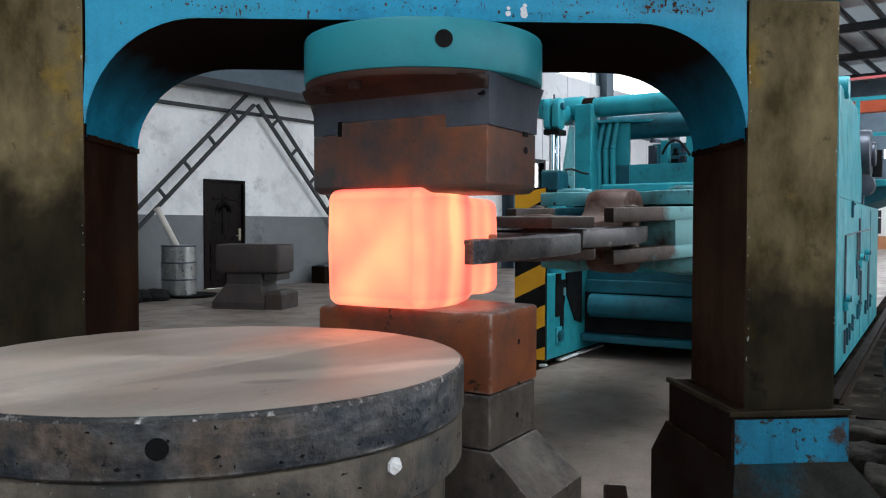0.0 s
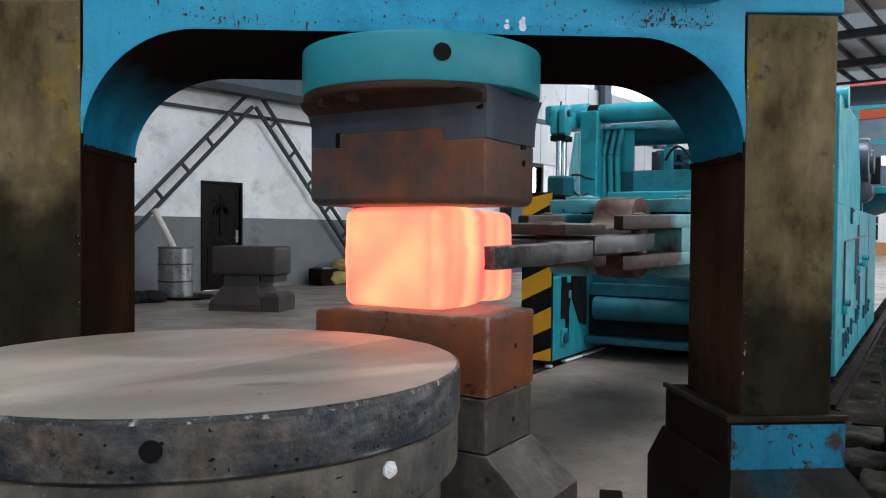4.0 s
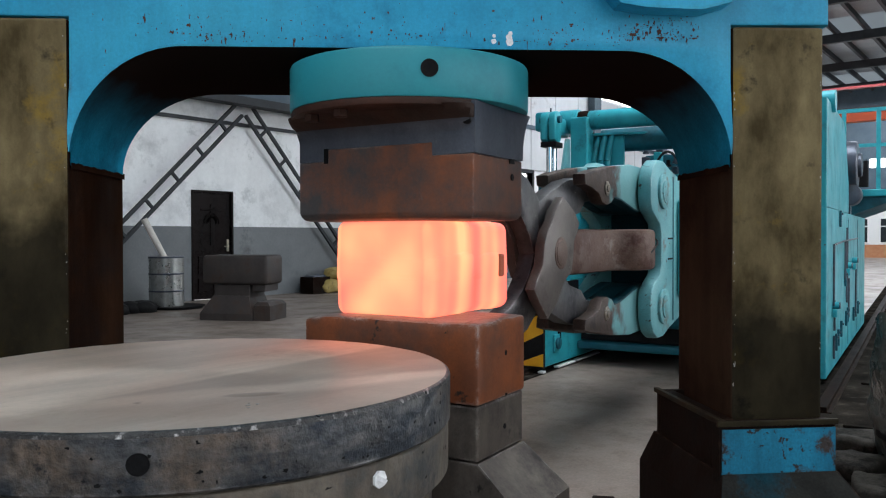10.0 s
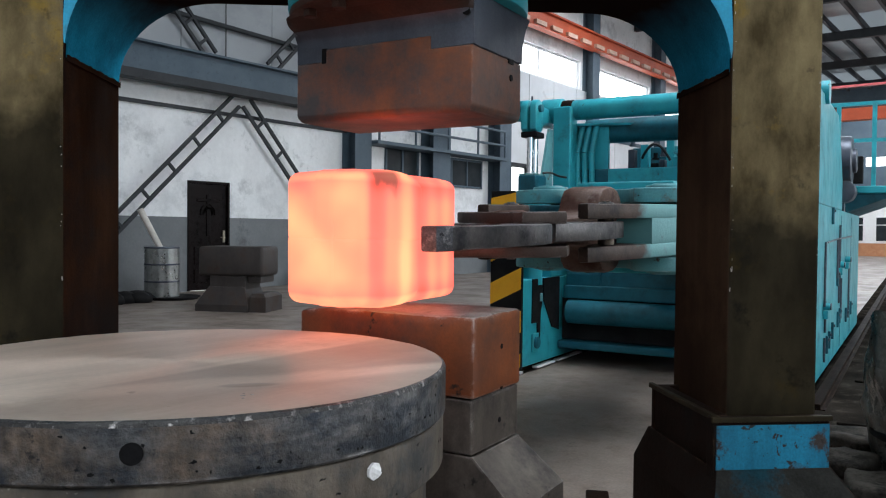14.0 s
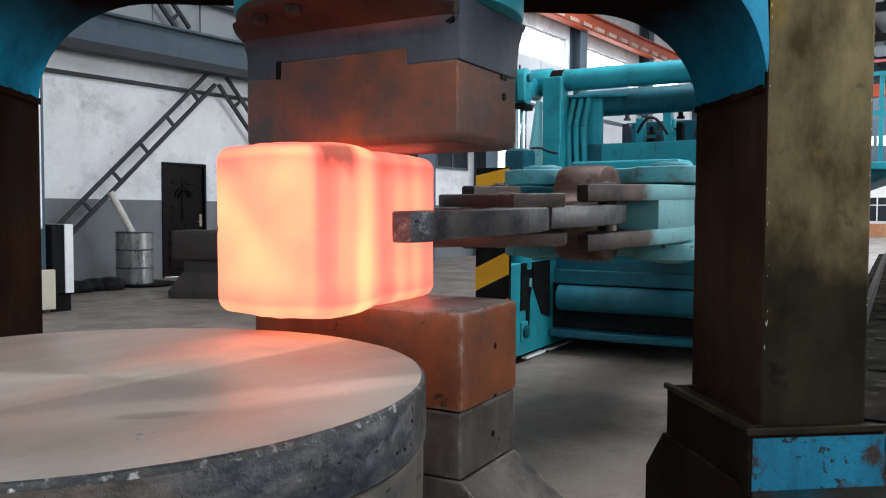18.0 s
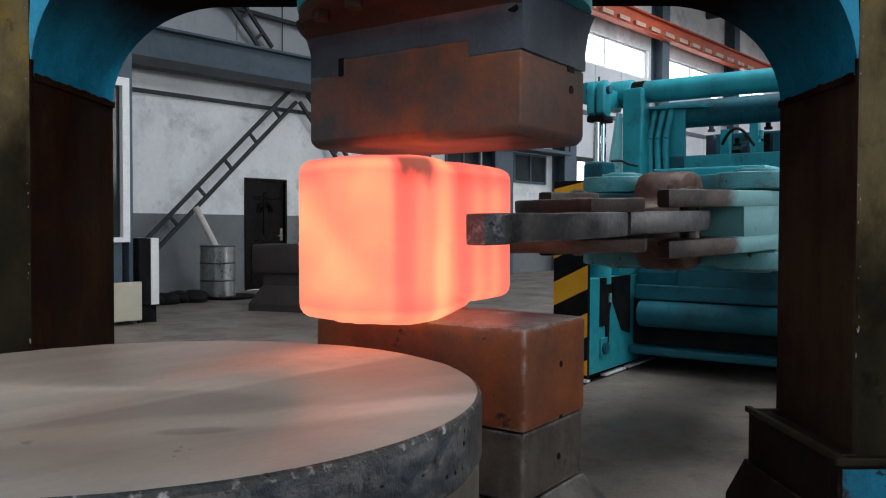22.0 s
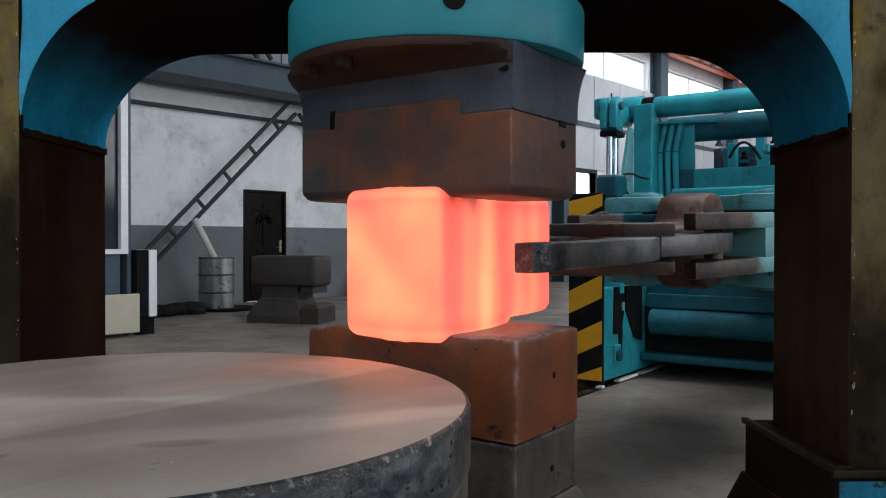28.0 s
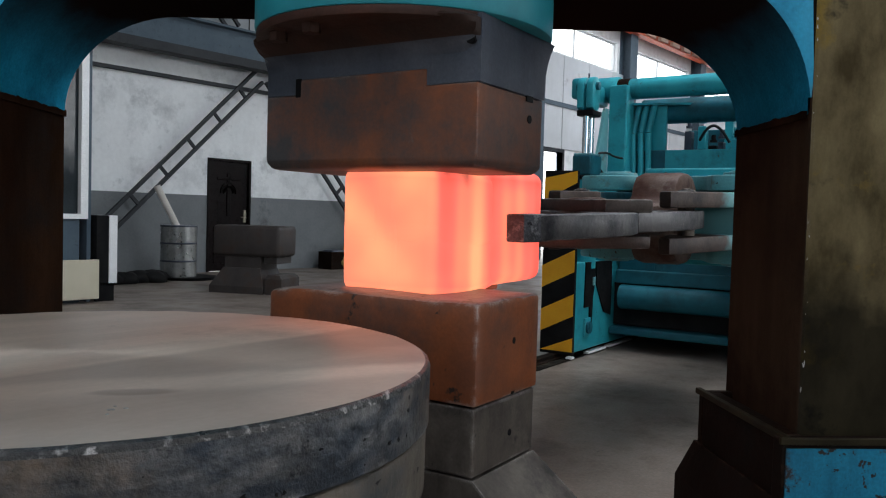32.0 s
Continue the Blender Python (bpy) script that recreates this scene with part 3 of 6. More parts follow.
structure("wall_west", join(box(-8.25, -8, -10, -5.5, 0, 9.6), box(-8.25, -8, 1.5, 14, 0, 9.6), box(-8.25, -8, -5.5, 1.5, 6, 9.6)), M["white_wall"], "white workshop end wall with an open gate", "wall")
structure("wall_east", join(box(51.2, 51.5, -10, 13.4, 2.97, 5.05), box(51.2, 51.5, -10, 13.4, 5.58, 9.6), *[box(51.2, 51.5, y, y + 0.16, 5.05, 5.58) for y in (-2, -0.8, 0.4, 1.6, 2.8, 4.0, 5.2, 6.4, 7.6, 8.8)],
                           box(51.2, 51.5, 8.9, 13.4, 5.05, 5.58), box(51.2, 51.5, -10, -2, 5.05, 5.58)), M["steel_grey"], "dark grey sheet metal end wall with a strip of windows", "wall")
structure("ceiling", join(*[box(-8, 62, a, b, 9.6, 9.7) for a, b in ((-10, -4.2), (12.0, 13.7))],
                          *[box(a, b, -4.2, 12.0, 9.6, 9.7) for a, b in ((-8, -3.6), (-0.4, 6.4), (9.6, 22.4), (25.6, 34.4), (37.6, 46.4), (49.6, 62))]), M["roof"], "grey corrugated sheet roof with long roof lights", "roof")
sheet = bpy.data.materials.new("translucent_roof_sheet")
sheet.use_nodes = True
tr = sheet.node_tree.nodes.new("ShaderNodeBsdfTranslucent")
tr.inputs[0].default_value = (0.42, 0.45, 0.46, 1)
sheet.node_tree.links.new(tr.outputs[0], sheet.node_tree.nodes["Material Output"].inputs[0])
# The first two sheets are unseen, added above the near roof lamps.
for a, b in ((-3.6, -0.4), (6.4, 9.6), (22.4, 25.6), (34.4, 37.6), (46.4, 49.6)):
    structure("roof_light", box(a, b, -4.2, 12.0, 9.62, 9.625), sheet, "dusty translucent roof light sheet", "roof light")
frame_roof = structure("roof_truss", box(-8, 51, 1.55, 1.65, 9.2, 9.34), M["purlin"], "dark steel rafters and purlins", "roof frame")
for x in range(-6, 52, 6):
    part("rafter", box(x - 0.1, x + 0.1, -10, 13.4, 9.0, 9.35), M["purlin"], frame_roof)
for y in np.arange(-9, 13, 1.1):
    part("purlin", box(-8, 51, y - 0.06, y + 0.06, 9.36, 9.58), M["purlin"], frame_roof)

# office block at the far end of the hall
office = thing("office_block", "white low office block with an orange brick base", "building", pose(50.7, 0, 0))
part("wall", join(box(0, 0.3, -8, 5.40, 0.72, 2.97), box(0, 0.3, 6.28, 12.5, 0.72, 2.97), box(0, 0.3, 5.40, 6.28, 2.25, 2.97)), M["white_paint"], office)
part("brick_base", join(box(-0.03, 0.3, -8, 5.40, 0, 0.72), box(-0.03, 0.3, 6.28, 12.5, 0, 0.72)), M["brick"], office, "orange brick base")
part("door", box(0.02, 0.08, 5.42, 6.26, 0, 2.24), M["door"], office, "dark brown door")
for y0, y1 in ((6.66, 8.16), (8.7, 10.2), (3.2, 4.74), (0.8, 2.6), (-1.6, 0.2)):
    w = part("window", join(box(-0.03, 0.0, y0, y1, 0.80, 0.86), box(-0.03, 0, y0, y1, 2.16, 2.22), *[box(-0.03, 0, y - 0.03, y + 0.03, 0.86, 2.16) for y in (y0 + 0.03, (y0 + y1) / 2, y1 - 0.03)],
                            box(-0.03, 0, y0, y1, 1.72, 1.77)), M["white_paint"], office, "white framed window")
    part("pane", box(-0.01, -0.004, y0 + 0.04, y1 - 0.04, 0.86, 2.16), M["glass_dark"], w)

# steel columns along the wall
for x, w in ((14.2, 0.55), (17.2, 0.75), (20.25, 0.6), (26.0, 0.5), (32.0, 0.5), (38.0, 0.5), (44.0, 0.5)):
    structure("steel_column", join(box(x - w / 2, x + w / 2, WALL_Y - 0.42, WALL_Y - 0.40, 0, 9.5), box(x - 0.02, x + 0.02, WALL_Y - 0.40, WALL_Y - 0.02, 0, 9.5),
                                   box(x - w / 2, x + w / 2, WALL_Y - 0.02, WALL_Y - 0.006, 0, 9.5)), M["steel_grey"], "dark grey steel wall column", "column")

# window frames of the strip windows
for k, h in enumerate(STRIP):
    win = structure(f"window_{k + 1}", join(box(h[0], h[1], WALL_Y + 0.1, WALL_Y + 0.15, h[2], h[2] + 0.05), box(h[0], h[1], WALL_Y + 0.1, WALL_Y + 0.15, h[3] - 0.05, h[3]),
                                            *[box(x - 0.02, x + 0.02, WALL_Y + 0.1, WALL_Y + 0.15, h[2] + 0.05, h[3] - 0.05) for x in np.linspace(h[0] + 0.02, h[1] - 0.02, 3)]), M["panel"], "high strip window full of daylight", "window")
# white sheet cladding between the strip windows and the gate, in standing panels
for x in np.arange(20.6, 44, 1.55):
    part("wall_panel", box(x, x + 1.52, WALL_Y - 0.05, WALL_Y - 0.006, 3.3, 6.1, 0.01), M["panel"], bpy.data.objects["wall_north"])
structure("cladding_rail", box(20.6, 44, WALL_Y - 0.09, WALL_Y - 0.052, 4.55, 4.68), M["steel_grey"], "grey steel cladding rail", "trim")
structure("opening_frame", join(box(21.1, 21.2, WALL_Y - 0.03, WALL_Y + 0.2, 0, 3.3), box(22.3, 22.36, WALL_Y - 0.03, WALL_Y + 0.2, 0, 3.3), box(21.2, 22.3, WALL_Y - 0.03, WALL_Y + 0.2, 3.2, 3.3)), M["purlin"], "dark frame of an open side gate", "trim")

# dark windows in the wall behind the manipulator
for x0, x1, z0, z1 in ((15.4, 16.7, 2.5, 3.35), (18.1, 19.6, 2.4, 3.2)):
    w = structure("window_dark", join(box(x0, x1, WALL_Y - 0.05, WALL_Y - 0.006, z0, z0 + 0.06), box(x0, x1, WALL_Y - 0.05, WALL_Y - 0.006, z1 - 0.06, z1),
                                      *[box(x - 0.03, x + 0.03, WALL_Y - 0.05, WALL_Y - 0.006, z0 + 0.06, z1 - 0.06) for x in (x0 + 0.03, (x0 + x1) / 2, x1 - 0.03)]), M["steel_grey"], "dark window in a grey steel frame", "window")
    part("pane", box(x0 + 0.05, x1 - 0.05, WALL_Y - 0.02, WALL_Y - 0.008, z0 + 0.05, z1 - 0.05), M["glass_dark"], w)

# overcast sky outside the windows
glow = bpy.data.materials.new("overcast_sky")
glow.use_nodes = True
glow.node_tree.nodes["Principled BSDF"].inputs["Base Color"].default_value = (0, 0, 0, 1)
glow.node_tree.nodes["Principled BSDF"].inputs["Emission Color"].default_value = (0.93, 0.97, 1.0, 1)
glow.node_tree.nodes["Principled BSDF"].inputs["Emission Strength"].default_value = 3.6
structure("backdrop_north", box(8, 75, 17.0, 17.1, -0.2, 16), glow, "white overcast sky outside the windows", "sky")
structure("backdrop_east", box(56, 56.1, -12, 14, 0, 12), glow, "white overcast sky outside the end windows", "sky")

# ---- door in the wall ----
door = structure("door_1", join(box(9.76, 9.81, WALL_Y - 0.03, WALL_Y + 0.1, 0, 2.12, 0.006), box(10.68, 10.73, WALL_Y - 0.03, WALL_Y + 0.1, 0, 2.12, 0.006), box(9.81, 10.68, WALL_Y - 0.03, WALL_Y + 0.1, 2.07, 2.12, 0.006)),
                 M["door"], "closed dark brown panelled security door in the wall", "door")
leaf = part("door_leaf", box(9.81, 10.68, WALL_Y + 0.02, WALL_Y + 0.07, 0.01, 2.07, 0.004), M["door"], door)
for z0, z1 in ((0.15, 0.42), (0.5, 0.85)):
    for x0 in (9.92, 10.27):
        part("raised_panel", box(x0, x0 + 0.3, WALL_Y + 0.0, WALL_Y + 0.025, z0, z1, 0.012), M["door"], leaf)
for r, z in ((0.17, 1.5), (0.10, 1.5)):
    bm = bmesh.new()
    for k in range(13):
        a = radians(180 * k / 12)
        b2 = box(-0.018, 0.018, -0.012, 0.012, -0.03, 0.03)
        b2.transform(Matrix.Translation((10.245 + r * math.cos(a), WALL_Y + 0.008, z + r * math.sin(a))) @ Matrix.Rotation(-a, 4, "Y"))
        bm = join(bm, b2)
    part("arched_moulding", bm, M["door"], leaf)
part("raised_panel", box(10.20, 10.29, WALL_Y, WALL_Y + 0.025, 1.05, 1.86, 0.012), M["door"], leaf)
part("raised_panel", box(9.98, 10.51, WALL_Y, WALL_Y + 0.025, 1.72, 1.78, 0.012), M["door"], leaf)
part("door_handle", join(box(10.58, 10.64, WALL_Y - 0.004, WALL_Y + 0.02, 0.93, 1.17, 0.008), bar((10.61, WALL_Y - 0.04, 1.03), (10.50, WALL_Y - 0.04, 1.03), 0.02, 0.02), bar((10.61, WALL_Y - 0.045, 1.03), (10.61, WALL_Y, 1.03), 0.02, 0.02)), M["brass"], leaf, "brass door handle")


# ---- lattice braces on the wall ----
def lattice(name, p, q, gap, rungs, label):
    p, q = Vector(p), Vector(q)
    d = (q - p).normalized()
    n = Vector((d.z, 0, -d.x)) * gap / 2
    ob = tagged(new(name), label, "brace")
    for s in (-1, 1):
        part("chord", bar(p + n * s, q + n * s, 0.062, 0.06, (0, 1, 0)), M["purlin"], ob)
    for k in range(rungs):
        c = p.lerp(q, (k + 0.7) / rungs)
        part("rung", bar(c - n, c + n, 0.05, 0.05, (0, 1, 0)), M["purlin"], ob)
    return ob


BY = WALL_Y - 0.22
lattice("wall_brace", (10.72, BY, 3.72), (7.5, BY, 0.62), 0.25, 6, "dark grey steel lattice brace leaning on the wall")
lattice("wall_brace", (10.98, BY, 3.72), (14.05, BY, 0.35), 0.25, 6, "dark grey steel lattice brace leaning on the wall")
lattice("wall_brace", (10.15, BY, 4.5), (8.3, BY, 6.5), 0.25, 6, "dark grey steel lattice brace above the girder")
lattice("wall_brace", (11.6, BY, 4.5), (13.6, BY, 6.5), 0.25, 6, "dark grey steel lattice brace above the girder")
tagged(link_mesh("wall_pipe", rod((5, BY + 0.05, 5.3), (14.0, BY + 0.05, 5.05), 0.048), M["purlin"]), "dark grey steel pipe along the wall", "pipe")
tagged(link_mesh("wall_cable", rod((10.55, BY + 0.1, 4.4), (10.55, BY + 0.1, 9.5), 0.012, 6), M["hose"]), "thin black cable hanging on the wall", "cable")
girder = thing("crane_girder", "blue-grey steel crane runway girder along the wall", "girder")
part("web", box(-7, 14.0, 13.02, 13.06, 3.94, 4.42), M["steel_grey"], girder)
# The dark colour paints the shaded band along the girder's foot.
part("bottom_flange", box(-7, 14.0, 12.88, 13.20, 3.79, 3.94), M["purlin"], girder, "lower chord, darkened for the shade under the web")
part("top_flange", box(-7, 14.0, 12.86, 13.22, 4.42, 4.46), M["steel_grey"], girder)
tagged(link_mesh("wall_ledge", box(-7, 14.0, 13.36, 13.444, 3.44, 3.50), M["purlin"]), "thin dark ledge line on the white wall", "ledge")

# walkway rail behind the press
rail = thing("walkway_rail", "grey steel walkway handrail on the wall", "handrail")
for z in (3.65, 4.05):
    part("rail_tube", rod((14.6, 12.9, z), (20.0, 12.9, z), 0.035, 8), M["steel_grey"], rail)
for x in np.arange(14.6, 20.1, 1.35):
    part("rail_post", rod((x, 12.9, 3.3), (x, 12.9, 4.05), 0.03, 8), M["steel_grey"], rail)
part("walkway_plate", box(14.5, 20.1, 12.85, 13.40, 3.22, 3.30), M["steel_grey"], rail)

# orange crane rail along the wall and travelling crane across the hall
runway = thing("crane_runway", "orange painted crane runway beam with bright brackets", "crane rail")
part("beam", join(box(18, 51, 12.95, 12.99, 7.45, 7.95), box(18, 51, 12.83, 13.11, 7.95, 8.0), box(18, 51, 12.83, 13.11, 7.41, 7.45)), M["orange"], runway)
for k, x in enumerate(np.arange(18.6, 50, 1.0)):
    part("bracket", box(x, x + 0.62, 12.84, 12.945, 7.50, 7.63), M["bracket"], runway)
crane = thing("travelling_crane", "orange painted travelling crane bridge", "crane")
part("bridge_beam", box(36.0, 36.5, -9.5, 12.7, 5.78, 6.25), M["orange"], crane)
part("bridge_rail", box(36.15, 36.35, -9.5, 12.7, 6.25, 6.36), M["purlin"], crane)
part("end_carriage", box(35.7, 38.3, 12.5, 13.1, 8.004, 8.3), M["orange"], crane)
part("hanger", box(36.1, 36.4, 12.55, 12.7, 6.36, 8.1), M["orange"], crane)
part("lower_beam", box(37.6, 37.8, -9.5, 12.7, 7.36, 7.46), M["red_rail"], crane, "dull red beam")

# ---- cabin and clutter along the wall ----
cabin = thing("control_cabin", "grey cabin wall with a white framed window", "cabin", pose(5.86, 10.1, 0))
part("wall", join(box(-3.5, -0.14, 0, 0.16, 0.0, 1.0), box(-3.5, 0, 0, 0.16, 3.0, 3.6), box(-3.5, -1.5, 0, 0.16, 1.0, 3.0), box(-0.05, 0, 0, 0.16, 0.0, 3.0)), M["steel_grey"], cabin)
win = part("window", join(box(-0.14, -0.05, -0.03, 0.14, 1.0, 3.0), box(-1.5, -1.4, -0.03, 0.14, 1.0, 3.0), box(-1.4, -0.14, -0.03, 0.14, 1.0, 1.06), box(-1.4, -0.14, -0.03, 0.14, 2.9, 3.0)), M["white_paint"], cabin, "white window frame")
part("pane", box(-1.4, -0.14, 0.05, 0.056, 1.06, 2.9), M["glass_dark"], win)
board = tagged(link_mesh("beige_panel", box(5.1, 5.87, 9.9, 9.96, 0.05, 0.52, 0.01), M["beige"]), "beige panel standing against the cabin", "panel")
ac = thing("electric_cabinet", "black and white electric cabinet beside the cabin", "cabinet", pose(5.88, 10.0, 0))
part("body", box(0, 0.16, 0, 0.45, 0.22, 1.05, 0.01), M["black"], ac, "black cabinet body")
part("side_panel", box(0.162, 0.27, 0, 0.45, 0.22, 1.05, 0.008), M["white_paint"], ac, "white side panel")
for y in (0.04, 0.38):
    part("foot", box(0.02, 0.25, y, y + 0.05, 0, 0.22), M["black"], ac)


def oil_drum():
    d = thing("oil_drum", "dented grey steel oil drum standing on the floor", "drum", pose(8.52, 12.40, 0))
    part("shell", join(*[cyl(0.285, 0.27, at=(0, 0, 0.155 + 0.29 * k), segs=40) for k in range(3)]), M["drum"], d, smooth=40)
    for z in (0.01, 0.30, 0.59, 0.87):
        part("hoop", cyl(0.295, 0.03, at=(0, 0, z + 0.005), segs=40, bevel=0.01), M["dark"], d, smooth=40)
    part("rim", cyl(0.27, 0.01, at=(0, 0, 0.86), segs=40), M["black"], d)
    return d


oil_drum()
tube = tagged(link_mesh("leaning_tube", rod((8.50, 12.42, 0.86), (8.20, 12.55, 1.52), 0.055, 16), M["pipe_white"]), "pale cardboard tube standing in the oil drum", "tube")
pan = tagged(link_mesh("drip_tray", join(cyl(0.42, 0.03, at=(8.66, 12.30, 0.015), segs=32), cyl(0.46, 0.02, at=(8.66, 12.30, 0.04), segs=32)), M["black"]), "flat black drip tray under the drum", "tray")
heap = tagged(new("rag_heap"), "dark heap of oily rags on the floor", "rag heap")
for k in range(9):
    b2 = bmesh.new()
    bmesh.ops.create_icosphere(b2, subdivisions=2, radius=0.16 + 0.05 * random.random())
    for v in b2.verts:
        v.co *= 1 + 0.35 * noise.noise(v.co * 7 + Vector((k * 3.1, 0, 0)))
        v.co.z *= 0.6
    b2.transform(Matrix.Translation((7.1 + 0.11 * k, 12.0 + 0.25 * random.random(), 0.07)))
    part("rag", b2, M["black"], heap, smooth=60)


def sack(x, y, z, a, sx, sy, sz):
    bm = bmesh.new()
    bmesh.ops.create_icosphere(bm, subdivisions=4, radius=1.0)
    for v in bm.verts:
        c = v.co
        v.co = Vector([math.copysign(abs(q) ** 0.6, q) for q in c])
        v.co *= 1 + 0.12 * noise.noise(c * 2.6 + Vector((x, y, z))) + 0.04 * noise.noise(c * 9)
        v.co = Vector((v.co.x * sx, v.co.y * sy, v.co.z * sz))
    return tagged(link_mesh("sack", bm, M["sack"], smooth=80, m=pose(x, y, z, 0, 0, a)), "dusty yellow woven sack lying by the wall", "sack", "sacks by the wall")


sack(12.95, 13.0, 0.16, 10, 0.42, 0.26, 0.16)
sack(13.45, 12.9, 0.17, -8, 0.40, 0.26, 0.17)
sack(13.15, 12.95, 0.42, 25, 0.36, 0.22, 0.13)
crate = thing("scrap_crate", "dark wooden crate with scrap by the wall", "crate", pose(12.55, 13.0, 0))
part("box", join(box(-0.25, 0.25, -0.2, 0.2, 0.0, 0.04), box(-0.25, -0.22, -0.2, 0.2, 0.04, 0.36), box(0.22, 0.25, -0.2, 0.2, 0.04, 0.36), box(-0.22, 0.22, -0.2, -0.17, 0.04, 0.36), box(-0.22, 0.22, 0.17, 0.2, 0.04, 0.36)), M["guide"], crate)
part("scrap_lump", box(-0.2, 0.2, -0.16, 0.16, 0.05, 0.40, 0.05), M["dark"], crate)

# spare die standing on the floor
spare = thing("spare_die", "grey-brown spare forging die on a flared foot, standing on the floor", "die", pose(8.20, 10.0, 0, 0, 0, -64))


def loft(sections, n=4):
    """Rectangular sections (x0, x1, y0, y1, z) joined from the bottom up."""
    bm = bmesh.new()
    rings = [[bm.verts.new(p) for p in ((x0, y0, z), (x1, y0, z), (x1, y1, z), (x0, y1, z))] for x0, x1, y0, y1, z in sections]
    bm.faces.new(rings[0][::-1]), bm.faces.new(rings[-1])
    for a, b in zip(rings, rings[1:]):
        for i in range(4):
            j = (i + 1) % 4
            bm.faces.new((a[i], a[j], b[j], b[i]))
    bmesh.ops.recalc_face_normals(bm, faces=bm.faces[:])
    return bm


M["spare"] = mat("brown_spare_steel", (0.036, 0.030, 0.028), (0.060, 0.052, 0.049), 0.5, 0.2, scale=3.0, c=(0.050, 0.028, 0.018), c_scale=3.0, c_low=0.5, c_high=0.7, bump=0.10, grain=0.10, streak=0.10, edge=(0.2, 0.18, 0.16))
part("die_block", box(-0.48, 0.53, -0.30, 0.30, 0.52, 0.95, 0.05, 3), M["spare"], spare, smooth=40)
part("neck", box(-0.31, 0.25, -0.26, 0.26, 0.28, 0.52, 0.01), M["spare"], spare)
part("key_block", box(0.28, 0.48, -0.24, 0.24, 0.42, 0.52, 0.01), M["spare"], spare)
part("foot", loft([(-0.50, 0.32, -0.34, 0.34, 0.0), (-0.50, 0.32, -0.34, 0.34, 0.10), (-0.32, 0.24, -0.27, 0.27, 0.36)]), M["spare"], spare)
part("foot_wedge", loft([(0.33, 0.58, -0.30, 0.30, 0.0), (0.33, 0.58, -0.30, 0.30, 0.22), (0.36, 0.53, -0.26, 0.26, 0.27)]), M["spare"], spare)

# ---- press ----
PX, PY, PYAW = 2.991, 2.424, -49.5
press_m = pose(PX, PY, 0, 0, 0, PYAW)
press = thing("forging_press", "blue hydraulic forging press frame with bare steel columns", "press", press_m)
HW, HD = 1.207, 0.286


def arch(crown, foot=1.475, half=HW, flat=0.80, n=14):
    pts = []
    for k in range(n + 1):
        a = radians(90) * k / n
        pts.append((-half + (half - flat) * (1 - math.cos(a)), foot + (crown - foot) * math.sin(a)))
    return pts + [(-x, z) for x, z in pts[::-1]]


def crosshead_mesh():
    bm = bmesh.new()
    rings = []
    for y, crown in ((-HD, 1.90), (HD, 1.825)):
        outline = [(-HW, 2.0), *arch(crown), (HW, 2.0), (1.58, 2.005), (1.58, 3.4), (-1.58, 3.4), (-1.58, 2.005)]
        rings.append([bm.verts.new((x, y, z)) for x, z in outline])
    a, b = rings
    bm.faces.new(a), bm.faces.new(b[::-1])
    for i in range(len(a)):
        j = (i + 1) % len(a)
        bm.faces.new((a[j], a[i], b[i], b[j]))
    bmesh.ops.recalc_face_normals(bm, faces=bm.faces[:])
    rim = [e for e in bm.edges if any(len(f.verts) > 6 for f in e.link_faces)]
    bmesh.ops.bevel(bm, geom=rim, offset=0.012, segments=2, profile=0.5, affect="EDGES")
    bm.normal_update()
    # Inner faces of the arch get the blue that holds the shade.
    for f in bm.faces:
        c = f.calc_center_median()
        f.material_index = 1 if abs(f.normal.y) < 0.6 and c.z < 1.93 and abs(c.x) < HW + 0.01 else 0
    return bm


def arch_shade_material():
    """Blue paint of the arch, with the shade under the crown painted in as near-black."""
    m = mat("shaded_blue_paint", (0.008, 0.145, 0.24), (0.013, 0.19, 0.31), 0.5, scale=3.0, c=(0.010, 0.10, 0.17), c_scale=4.0, c_low=0.50, c_high=0.70, bump=0.05, streak=0.12, spec=0.0)
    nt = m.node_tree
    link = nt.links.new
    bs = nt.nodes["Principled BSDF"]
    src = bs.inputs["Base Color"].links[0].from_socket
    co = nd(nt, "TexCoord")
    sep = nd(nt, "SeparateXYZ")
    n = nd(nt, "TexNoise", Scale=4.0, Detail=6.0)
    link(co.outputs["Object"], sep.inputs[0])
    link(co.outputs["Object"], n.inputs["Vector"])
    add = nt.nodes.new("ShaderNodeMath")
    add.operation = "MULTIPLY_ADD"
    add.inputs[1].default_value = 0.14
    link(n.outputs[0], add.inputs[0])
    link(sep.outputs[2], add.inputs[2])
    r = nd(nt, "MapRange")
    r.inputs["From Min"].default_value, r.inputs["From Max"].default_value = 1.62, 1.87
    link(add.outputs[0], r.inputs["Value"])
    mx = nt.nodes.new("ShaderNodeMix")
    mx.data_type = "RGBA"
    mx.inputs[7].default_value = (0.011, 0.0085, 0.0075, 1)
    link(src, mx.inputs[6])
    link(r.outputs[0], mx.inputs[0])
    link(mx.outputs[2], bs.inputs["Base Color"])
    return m


